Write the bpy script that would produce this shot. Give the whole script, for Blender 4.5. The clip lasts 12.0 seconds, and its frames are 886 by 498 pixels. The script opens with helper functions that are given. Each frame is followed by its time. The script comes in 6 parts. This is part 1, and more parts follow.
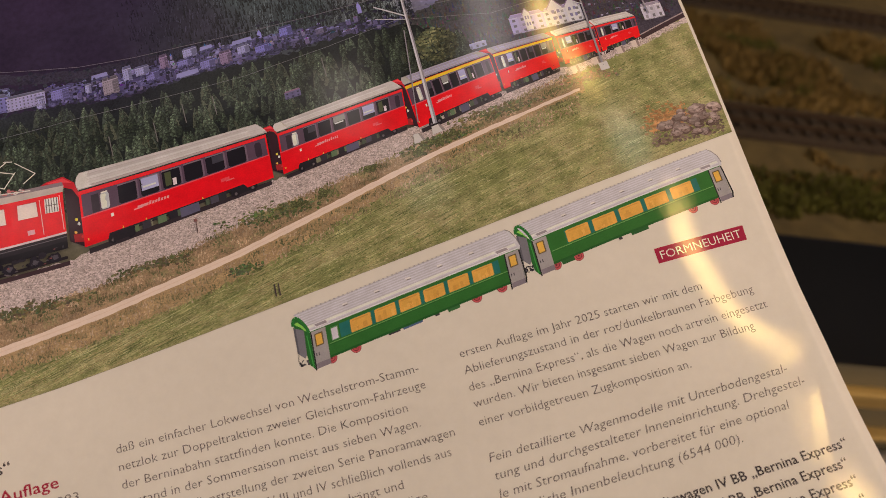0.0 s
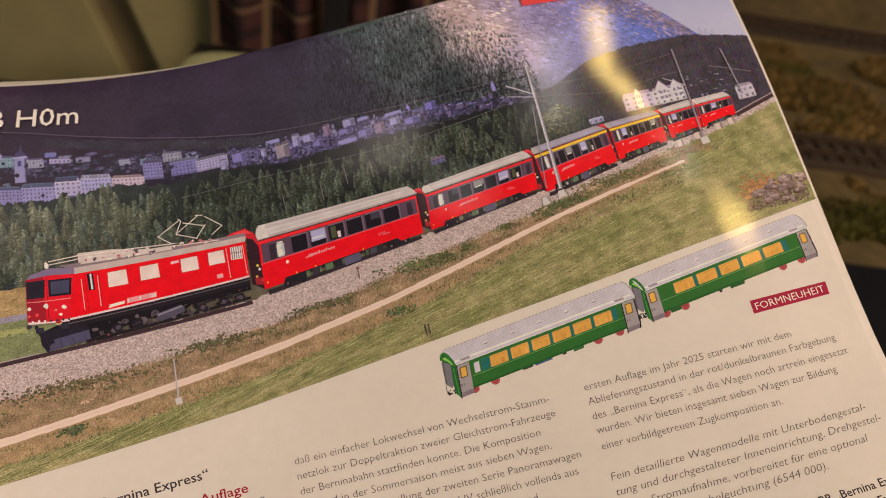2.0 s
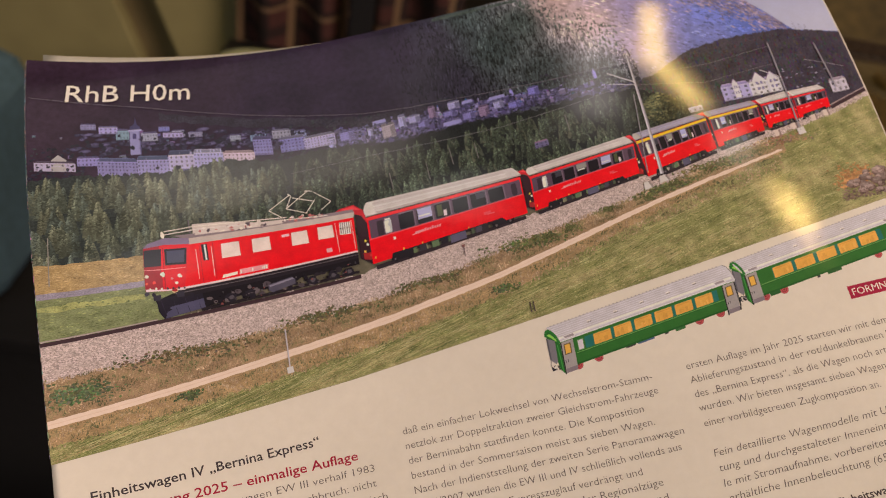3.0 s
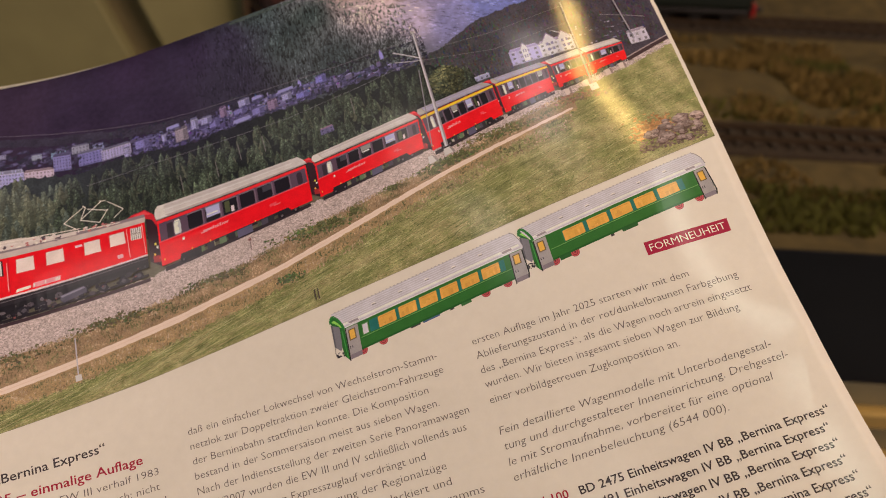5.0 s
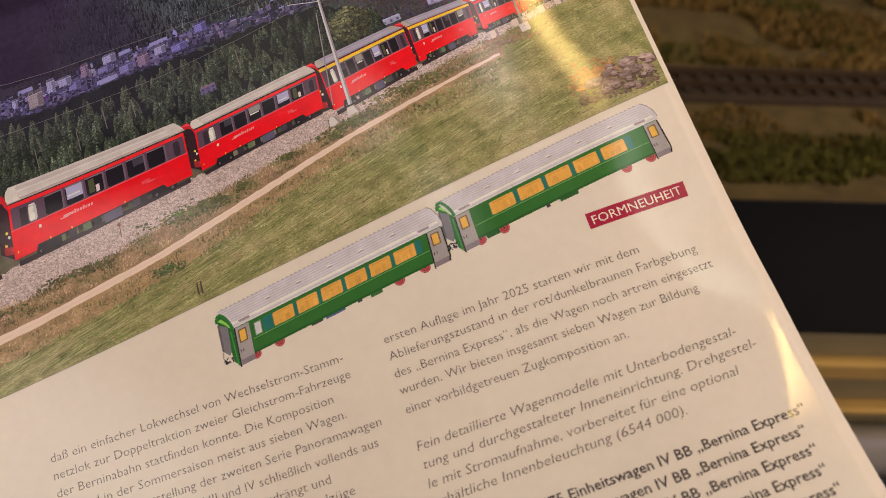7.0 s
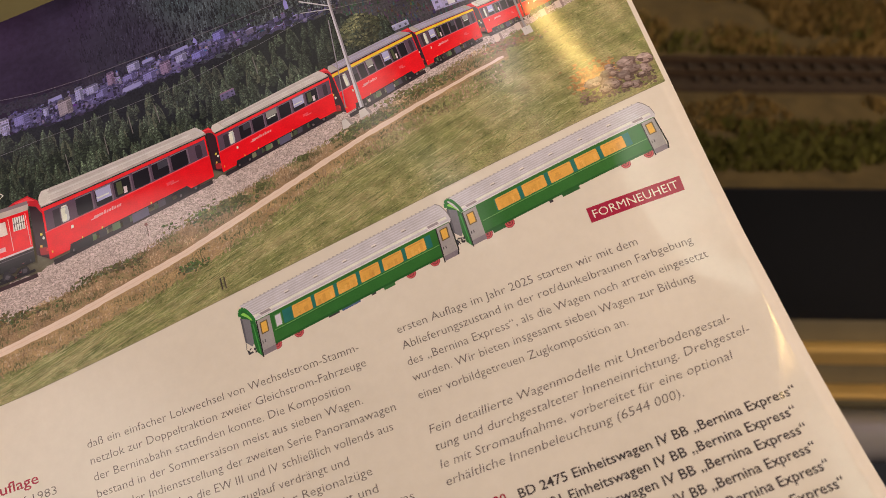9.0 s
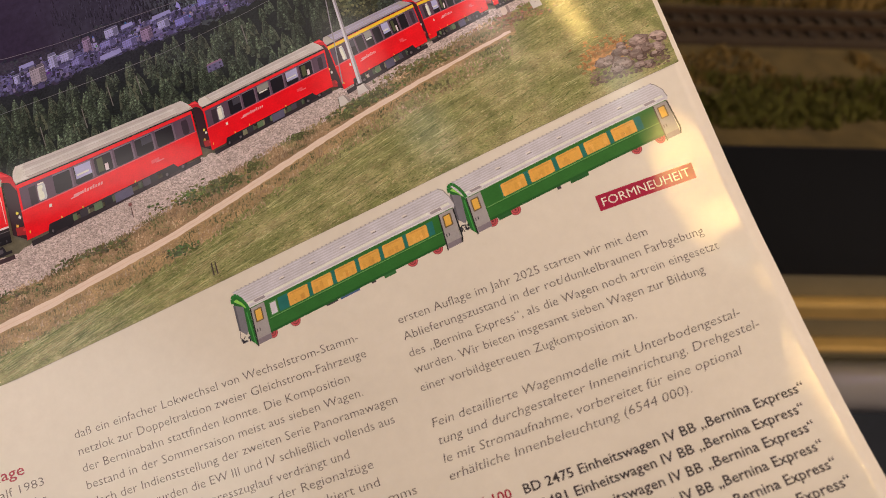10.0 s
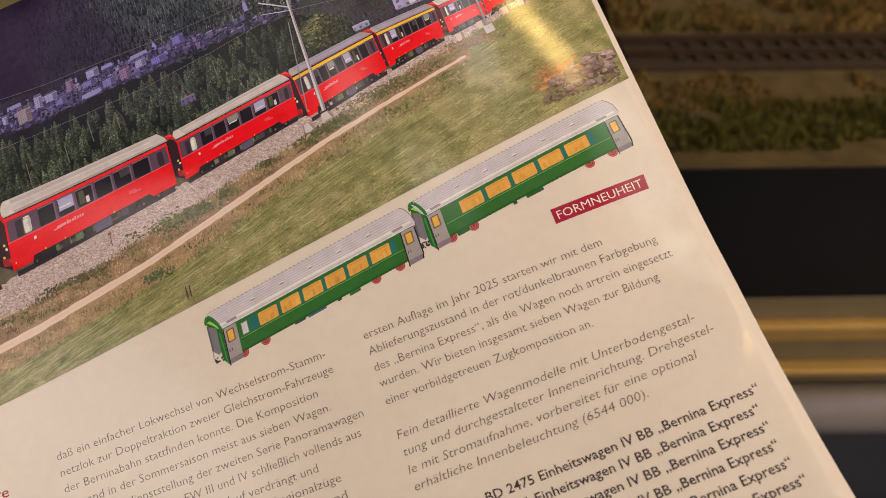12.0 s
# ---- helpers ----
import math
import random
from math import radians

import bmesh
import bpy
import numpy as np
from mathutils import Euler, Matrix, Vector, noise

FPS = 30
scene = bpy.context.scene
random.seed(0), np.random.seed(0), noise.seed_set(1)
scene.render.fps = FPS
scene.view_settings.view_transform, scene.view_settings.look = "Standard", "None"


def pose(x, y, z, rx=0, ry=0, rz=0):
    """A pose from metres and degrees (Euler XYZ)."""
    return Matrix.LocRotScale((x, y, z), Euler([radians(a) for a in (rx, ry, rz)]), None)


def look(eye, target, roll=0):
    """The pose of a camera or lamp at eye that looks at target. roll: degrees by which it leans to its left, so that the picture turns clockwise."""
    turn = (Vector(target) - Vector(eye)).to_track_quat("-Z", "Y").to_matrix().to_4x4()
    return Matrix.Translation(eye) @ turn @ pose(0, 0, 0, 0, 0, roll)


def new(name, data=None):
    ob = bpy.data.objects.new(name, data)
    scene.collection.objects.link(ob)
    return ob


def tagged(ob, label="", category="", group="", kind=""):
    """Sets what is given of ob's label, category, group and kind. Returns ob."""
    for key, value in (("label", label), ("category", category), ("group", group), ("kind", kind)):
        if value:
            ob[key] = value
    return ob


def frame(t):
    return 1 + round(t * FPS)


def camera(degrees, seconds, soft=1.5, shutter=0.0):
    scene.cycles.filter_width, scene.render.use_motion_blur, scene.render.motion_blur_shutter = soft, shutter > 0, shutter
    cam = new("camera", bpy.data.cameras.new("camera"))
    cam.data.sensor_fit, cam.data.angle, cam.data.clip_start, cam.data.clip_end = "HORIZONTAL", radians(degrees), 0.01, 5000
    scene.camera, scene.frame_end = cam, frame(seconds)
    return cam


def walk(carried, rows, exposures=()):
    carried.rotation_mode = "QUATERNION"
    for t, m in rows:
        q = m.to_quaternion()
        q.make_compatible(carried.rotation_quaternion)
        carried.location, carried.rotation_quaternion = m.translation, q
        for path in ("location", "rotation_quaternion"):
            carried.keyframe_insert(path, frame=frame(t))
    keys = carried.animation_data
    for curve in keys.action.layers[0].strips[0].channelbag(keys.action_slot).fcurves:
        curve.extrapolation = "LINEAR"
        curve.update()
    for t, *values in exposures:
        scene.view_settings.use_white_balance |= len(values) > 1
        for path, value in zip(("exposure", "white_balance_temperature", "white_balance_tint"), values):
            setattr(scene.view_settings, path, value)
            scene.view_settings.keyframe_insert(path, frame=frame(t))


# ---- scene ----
cam = camera(61.5, 12.0, soft=0.8)
cam.data.dof.use_dof = True
cam.data.dof.focus_distance = 0.157
cam.data.dof.aperture_fstop = 17.0
PATH = [
    (0, (-0.03052, 0.00387, 1.29966), (0.00189, 0.23444, 1.11048), 10.97),
    (0.3, (-0.03106, 0.00351, 1.30191), (-0.00117, 0.23419, 1.11245), 10.47),
    (0.5, (-0.03184, 0.00200, 1.30439), (-0.00104, 0.23464, 1.11749), 10.62),
    (0.8, (-0.03087, 0.00310, 1.30331), (-0.00131, 0.23663, 1.11732), 10.64),
    (1, (-0.03153, 0.00074, 1.30512), (-0.00425, 0.23225, 1.11629), 10.25),
    (1.2, (-0.03554, -0.00219, 1.30807), (-0.00992, 0.22905, 1.11869), 10.32),
    (1.5, (-0.04261, -0.00722, 1.31324), (-0.01453, 0.22400, 1.12416), 10.99),
    (1.7, (-0.04790, -0.00707, 1.31486), (-0.01827, 0.22630, 1.12869), 11.49),
    (2, (-0.05967, -0.00998, 1.32015), (-0.03429, 0.22171, 1.13126), 10.96),
    (2.2, (-0.07066, -0.01247, 1.32027), (-0.04511, 0.21887, 1.13099), 11.69),
    (2.5, (-0.08662, -0.01236, 1.31689), (-0.06104, 0.21829, 1.12676), 12.28),
    (2.7, (-0.08818, -0.01425, 1.31547), (-0.06071, 0.21724, 1.12663), 12.90),
    (4.3, (-0.02787, -0.02942, 1.30804), (-0.02887, 0.21424, 1.13302), 5.26),
    (4.5, (-0.02112, -0.02861, 1.30977), (-0.02403, 0.21613, 1.13630), 3.79),
    (4.7, (-0.01865, -0.02589, 1.30901), (-0.02452, 0.21802, 1.13445), 2.65),
    (5, (-0.01379, -0.01994, 1.30694), (-0.02032, 0.22276, 1.13073), 2.44),
    (5.2, (-0.01246, -0.01914, 1.30588), (-0.01673, 0.22226, 1.12782), 2.48),
    (5.5, (-0.01058, -0.02171, 1.30736), (-0.01537, 0.22163, 1.13195), 1.59),
    (5.8, (-0.00521, -0.01517, 1.30142), (-0.01263, 0.22735, 1.12498), 1.03),
    (6, (-0.00208, -0.00418, 1.29204), (-0.00652, 0.23392, 1.10959), 1.52),
    (6.2, (-0.00137, 0.00390, 1.28726), (0.00124, 0.23938, 1.10141), 2.53),
    (6.5, (-0.00013, 0.00926, 1.28639), (0.00107, 0.24255, 1.09777), 1.93),
    (6.8, (-0.00075, 0.00914, 1.28956), (0.00353, 0.24005, 1.09809), 2.26),
    (7, (-0.00093, 0.00566, 1.29448), (0.00267, 0.23773, 1.10440), 1.89),
    (7.2, (-0.00390, -0.00037, 1.30185), (0.00551, 0.22980, 1.10968), 2.72),
    (8.8, (-0.00022, -0.00075, 1.29890), (-0.00227, 0.23213, 1.10979), 0.66),
    (9, (0.00000, 0.00000, 1.30000), (-0.00194, 0.22975, 1.10709), 0.25),
    (9.2, (0.00017, 0.00329, 1.29660), (-0.00064, 0.23351, 1.10425), 1.89),
    (9.5, (0.00121, -0.00166, 1.30043), (-0.00518, 0.23207, 1.11247), -0.60),
    (9.8, (-0.00379, 0.00738, 1.30064), (0.00017, 0.22848, 1.09791), 1.71),
    (10, (-0.00639, 0.01017, 1.30282), (0.00396, 0.22394, 1.09259), 2.93),
    (10.2, (-0.00423, 0.00843, 1.30229), (0.00238, 0.22385, 1.09361), 1.45),
    (10.5, (-0.00011, 0.00339, 1.30336), (0.00245, 0.22413, 1.10022), 0.48),
    (10.8, (0.00090, 0.00337, 1.30274), (0.00265, 0.22656, 1.10228), 0.39),
    (11, (0.00151, 0.00262, 1.30306), (0.00225, 0.22636, 1.10321), 0.03),
    (11.2, (0.00269, 0.00286, 1.30295), (0.00469, 0.22715, 1.10372), 0.29),
    (11.5, (0.00470, 0.00341, 1.30257), (0.00443, 0.22740, 1.10300), -0.47),
    (11.8, (0.00524, 0.00369, 1.30286), (0.00474, 0.22876, 1.10450), -0.40),
    (12, (0.00560, 0.00366, 1.30310), (0.00637, 0.22809, 1.10402), -0.64),
]
walk(cam, [(t, look(eye, target, roll)) for t, eye, target, roll in PATH],
     [(0, -0.22), (1.0, -0.22), (2.0, -0.01), (4.3, -0.03), (7.2, -0.03), (8.8, -0.02), (12.0, -0.02)])

# ---- world, lamps ----
world = bpy.data.worlds.new("world")
scene.world = world
world.use_nodes = True
world.node_tree.nodes["Background"].inputs[0].default_value = (1.0, 0.86, 0.68, 1)
world.node_tree.nodes["Background"].inputs[1].default_value = 0.05


def lamp(name, at, to, size, size_y, watts, colour):
    data = bpy.data.lights.new(name, "AREA")
    data.shape, data.size, data.size_y = "RECTANGLE", size, size_y
    data.energy, data.color = watts, colour
    ob = new(name, data)
    ob.matrix_world = look(at, to)
    return ob


lamp("unseen_light", (1.6, -1.2, 2.44), (0.2, 0.1, 1.2), 1.2, 0.6, 58.0, (1.0, 0.745, 0.612))
# added fill over the model railway, no fixture seen
lamp("unseen_light", (0.9, 1.5, 2.44), (0.3, 0.5, 1.0), 0.9, 0.4, 5.1, (1.0, 0.76, 0.50))
# added cool fill from the left, to balance the page's brightness and tint
lamp("unseen_light", (-1.5, -1.1, 2.44), (-0.1, 0.1, 1.2), 0.9, 0.6, 4.2, (0.98, 1.0, 0.94))
lamp("unseen_light", (-1.15, 0.22, 2.45), (-1.15, 0.22, 1.0), 0.60, 0.70, 0.42, (0.80, 0.52, 1.0))
lamp("unseen_light", (-1.12, -0.46, 2.45), (-1.12, -0.46, 1.0), 0.34, 0.14, 0.38, (1.0, 0.86, 0.80))
# added lamps for soft glare on the left of the page: core, halo, broad haze
lamp("unseen_light", (-0.47, -0.155, 2.45), (-0.47, -0.155, 1.0), 0.11, 0.20, 0.17, (1.0, 0.85, 0.76))
lamp("unseen_light", (-0.50, -0.15, 2.46), (-0.50, -0.15, 1.0), 0.24, 0.32, 0.12, (1.0, 0.80, 0.72))
lamp("unseen_light", (-0.62, 0.12, 2.46), (-0.62, 0.12, 1.0), 0.44, 0.60, 0.42, (1.0, 0.86, 0.84))
lamp("unseen_light", (-0.07, 0.08, 2.45), (-0.07, 0.08, 1.0), 0.10, 0.34, 0.45, (1.0, 0.88, 0.84))
# wider copy of the lamp above, added only to soften its reflection
lamp("unseen_light", (-0.07, 0.06, 2.46), (-0.07, 0.06, 1.0), 0.22, 0.50, 0.28, (1.0, 0.86, 0.84))
for x, y, wide, long, watts, colour in ((-0.32, -0.36, 0.13, 0.13, 0.10, (1.0, 0.96, 0.90)), (0.31, -0.11, 0.11, 0.11, 0.15, (0.92, 1.0, 0.82))):
    lamp("spot_light", (x, y, 2.45), (x, y, 1.0), wide, long, watts, colour)
for x, y, wide, long, watts, turn in ((0.080, 0.290, 0.050, 0.26, 1.45, 4.0), (0.143, 0.075, 0.050, 0.235, 1.35, 42.0), (0.48, -0.225, 0.11, 0.08, 0.95, 0.0)):
    strip = lamp("strip_light", (x, y, 2.45), (x, y, 1.0), wide, long, watts, (1.0, 0.66, 0.20))
    strip.matrix_world = pose(x, y, 2.45, 0, 0, turn)

# ---- small builders ----
INK = 0.000012


def lin(c):
    return c / 12.92 if c <= 0.04045 else ((c + 0.055) / 1.055) ** 2.4


def rgb(r, g, b):
    return tuple(lin(v / 255) for v in (r, g, b)) + (1.0,)


def ink(r, g, b):
    """Reflectance of a print colour, seen beside paper under the same warm light."""
    paper = (208, 188, 160)
    return tuple(min(0.92, 0.95 * lin(v / 255) / lin(w / 255)) for v, w in zip((r, g, b), paper)) + (1.0,)


def material(name, colour, rough=0.6, metal=0.0, grain=0.25, scale=60.0, bump=0.0, coat=0.0, big=6.0):
    m = bpy.data.materials.new(name)
    m.use_nodes = True
    nt = m.node_tree
    n, link = nt.nodes, nt.links.new
    b = n["Principled BSDF"]
    b.inputs["Roughness"].default_value = rough
    b.inputs["Metallic"].default_value = metal
    b.inputs["Coat Weight"].default_value = coat
    b.inputs["Coat Roughness"].default_value = 0.12
    tc = n.new("ShaderNodeTexCoord")
    fine = n.new("ShaderNodeTexNoise")
    fine.inputs["Scale"].default_value, fine.inputs["Detail"].default_value = scale, 6
    wide = n.new("ShaderNodeTexNoise")
    wide.inputs["Scale"].default_value, wide.inputs["Detail"].default_value = big, 3
    mix = n.new("ShaderNodeMath")
    mix.operation = "ADD"
    ramp = n.new("ShaderNodeMapRange")
    ramp.inputs["From Min"].default_value, ramp.inputs["From Max"].default_value = 0.6, 1.4
    ramp.inputs["To Min"].default_value, ramp.inputs["To Max"].default_value = 1 - grain, 1 + grain
    col = n.new("ShaderNodeMix")
    col.data_type, col.blend_type = "RGBA", "MULTIPLY"
    col.inputs["Factor"].default_value = 1.0
    col.inputs["A"].default_value = colour
    link(tc.outputs["Object"], fine.inputs["Vector"])
    link(tc.outputs["Object"], wide.inputs["Vector"])
    link(fine.outputs["Fac"], mix.inputs[0])
    link(wide.outputs["Fac"], mix.inputs[1])
    link(mix.outputs[0], ramp.inputs["Value"])
    link(ramp.outputs[0], col.inputs["B"])
    link(col.outputs["Result"], b.inputs["Base Color"])
    if bump:
        bp = n.new("ShaderNodeBump")
        bp.inputs["Strength"].default_value = bump
        bp.inputs["Distance"].default_value = 0.002
        link(fine.outputs["Fac"], bp.inputs["Height"])
        link(bp.outputs[0], b.inputs["Normal"])
    return m


def print_material(name, pattern="plain", amount=0.3, scale=1.0, stretch=(1.0, 1.0), second=0.15, gloss=0.8):
    """Glossy offset print: the ink's colour with a mottling in page millimetres, under a varnish."""
    m = bpy.data.materials.new(name)
    m.use_nodes = True
    nt = m.node_tree
    n, link = nt.nodes, nt.links.new
    b = n["Principled BSDF"]
    b.inputs["Roughness"].default_value = 0.42
    b.inputs["Specular IOR Level"].default_value = 0.12
    b.inputs["Coat Weight"].default_value = gloss
    b.inputs["Coat Roughness"].default_value = 0.068
    at = n.new("ShaderNodeAttribute")
    at.attribute_name = "ink"
    uv = n.new("ShaderNodeUVMap")
    uv.uv_map = "page"
    mp = n.new("ShaderNodeMapping")
    mp.inputs["Scale"].default_value = (stretch[0], stretch[1], 1)
    link(uv.outputs[0], mp.inputs[0])
    if pattern == "gravel":
        tex = n.new("ShaderNodeTexVoronoi")
        tex.inputs["Scale"].default_value = scale
        value = tex.outputs["Color"]
        grey = n.new("ShaderNodeSeparateColor")
        link(value, grey.inputs[0])
        value = grey.outputs[0]
    else:
        tex = n.new("ShaderNodeTexNoise")
        tex.inputs["Scale"].default_value, tex.inputs["Detail"].default_value = scale, 7
        tex.inputs["Roughness"].default_value = 0.68
        value = tex.outputs["Fac"]
    link(mp.outputs[0], tex.inputs["Vector"])
    wide = n.new("ShaderNodeTexNoise")
    wide.inputs["Scale"].default_value, wide.inputs["Detail"].default_value = scale * 0.12, 3
    link(mp.outputs[0], wide.inputs["Vector"])
    r1 = n.new("ShaderNodeMapRange")
    low, high = (0.0, 1.0) if pattern == "gravel" else (0.28, 0.72)
    r1.inputs["From Min"].default_value, r1.inputs["From Max"].default_value = low, high
    r1.inputs["To Min"].default_value, r1.inputs["To Max"].default_value = 1 - amount, 1 + amount
    link(value, r1.inputs["Value"])
    r2 = n.new("ShaderNodeMapRange")
    r2.inputs["From Min"].default_value, r2.inputs["From Max"].default_value = 0.3, 0.7
    r2.inputs["To Min"].default_value, r2.inputs["To Max"].default_value = 1 - second, 1 + second
    link(wide.outputs["Fac"], r2.inputs["Value"])
    mul = n.new("ShaderNodeMath")
    mul.operation = "MULTIPLY"
    link(r1.outputs[0], mul.inputs[0])
    link(r2.outputs[0], mul.inputs[1])
    col = n.new("ShaderNodeMix")
    col.data_type, col.blend_type = "RGBA", "MULTIPLY"
    col.inputs["Factor"].default_value = 1.0
    link(at.outputs["Color"], col.inputs["A"])
    link(mul.outputs[0], col.inputs["B"])
    link(col.outputs["Result"], b.inputs["Base Color"])
    # the sheet's faint waviness and calendered grain
    nz = n.new("ShaderNodeTexNoise")
    nz.inputs["Scale"].default_value, nz.inputs["Detail"].default_value = 6.0, 2
    link(uv.outputs[0], nz.inputs["Vector"])
    bp = n.new("ShaderNodeBump")
    bp.inputs["Strength"].default_value, bp.inputs["Distance"].default_value = 0.050, 0.0001
    link(nz.outputs["Fac"], bp.inputs["Height"])
    link(bp.outputs[0], b.inputs["Normal"])
    link(bp.outputs[0], b.inputs["Coat Normal"])
    return m


PLAIN = print_material("print_plain", amount=0.05, scale=2.0, second=0.03)
PAINT = print_material("print_paintwork", amount=0.10, scale=3.0, second=0.08)
FOLIAGE = print_material("print_foliage", amount=0.55, scale=2.2, second=0.25)
HAZE = print_material("print_hillside", amount=0.30, scale=0.6, second=0.30)
ROCK = print_material("print_rock", amount=0.5, scale=0.9, stretch=(0.8, 1.3), second=0.4)
GRAVEL = print_material("print_gravel", "gravel", amount=0.42, scale=4.2, stretch=(0.8, 1.2), second=0.10)
GRASS = print_material("print_grass", amount=0.50, scale=3.4, stretch=(0.65, 1.2), second=0.22)
PAPER = print_material("paper_gloss", amount=0.03, scale=0.4, second=0.03, gloss=0.8)


def part(name, mesh, mat, parent, label=""):
    """One mesh, from a bmesh or a mesh, as a part of a thing."""
    if isinstance(mesh, bmesh.types.BMesh):
        data = bpy.data.meshes.new(name)
        mesh.to_mesh(data)
        mesh.free()
    else:
        data = mesh
    if mat:
        data.materials.append(mat)
    ob = new(name, data)
    ob.parent = parent
    if label:
        tagged(ob, label)
    return ob


def box(bm, x0, x1, y0, y1, z0, z1, bevel=0.0):
    made = bmesh.ops.create_cube(bm, size=1.0)["verts"]
    bmesh.ops.scale(bm, vec=(x1 - x0, y1 - y0, z1 - z0), verts=made)
    bmesh.ops.translate(bm, vec=((x0 + x1) / 2, (y0 + y1) / 2, (z0 + z1) / 2), verts=made)
    if bevel:
        edges = list({e for v in made for e in v.link_edges})
        bmesh.ops.bevel(bm, geom=edges, offset=bevel, segments=2, affect="EDGES", profile=0.5)
    return bm


def boxed(x0, x1, y0, y1, z0, z1, bevel=0.0):
    return box(bmesh.new(), x0, x1, y0, y1, z0, z1, bevel)


def thing(name, at, label, category, group="", kind=""):
    ob = new(name)
    ob.matrix_world = pose(*at) if not isinstance(at, Matrix) else at
    ob.empty_display_size = 0.02
    return tagged(ob, label, category, group, kind)


# ---- the catalogue's curved page ----
SHEET = Matrix(((0.93649, -0.33184, -0.11344, -0.17812), (0.21028, 0.79021, -0.57563, 0.15506), (0.28066, 0.51522, 0.80980, 1.20996), (0, 0, 0, 1)))
BEND = (4.348, 19.339, -29.353, 12.663, -28.968, -8.004, 0.54, 30.77, 4.157, -9.224)
POWERS = [(i, j) for i in range(4) for j in range(4 - i)]


def bend(u, v):
    """Height of the sheet, in mm, over its mean plane: free bending, and small dents near its outer edge."""
    w = min(v, 165.0)
    a, b = u / 100, w / 100
    h = sum(k * a**i * b**j for k, (i, j) in zip(BEND, POWERS))
    if v > w:
        h += (v - w) * 0.10
    h += DENTS(u, v)
    return h


def DENTS(u, v):
    d = 0.0
    for cu, cv, ru, rv, k in ((204, 99, 10, 15, -0.45), (211, 122, 9, 7, 0.28), (207, 112, 6, 5, -0.16)):
        d += k * math.exp(-(((u - cu) / ru) ** 2) - ((v - cv) / rv) ** 2)
    # two creases pressed into the outer margin
    if u > 188:
        d += 0.11 * math.exp(-((u - 208.0 + (v - 129) * 0.48) / 1.7) ** 2) * math.exp(-((v - 137) / 10) ** 2)
        d += 0.05 * math.exp(-((v - 113.0 - (u - 205) * 0.75) / 1.3) ** 2) * math.exp(-((u - 208) / 5) ** 2)
        d -= 0.05 * math.exp(-((v - 121.5 + (u - 205) * 0.30) / 1.6) ** 2) * math.exp(-((u - 207) / 8) ** 2)
    return d


def S(u, v, h=0.0):
    return (u / 1000, -v / 1000, bend(u, v) / 1000 + h)


def top(u):
    """The upper trim of the page, in page mm."""
    if u < 75:
        return 2.5 - 6.7 * ((75 - u) / 75) ** 1.6
    return 2.5 - 2.5 * (u - 75) / 135


catalogue = thing("catalogue", SHEET, "glossy product catalogue with a railway photograph, propped on a stand", "catalogue")


def clip(poly, axis, value, keep):
    out = []
    for k, p in enumerate(poly):
        q = poly[(k + 1) % len(poly)]
        dp, dq = (p[axis] - value) * keep, (q[axis] - value) * keep
        if dp >= 0:
            out.append(p)
        if (dp > 0 > dq) or (dp < 0 < dq):
            s = dp / (dp - dq)
            out.append(tuple(a + (b - a) * s for a, b in zip(p, q)))
    return out


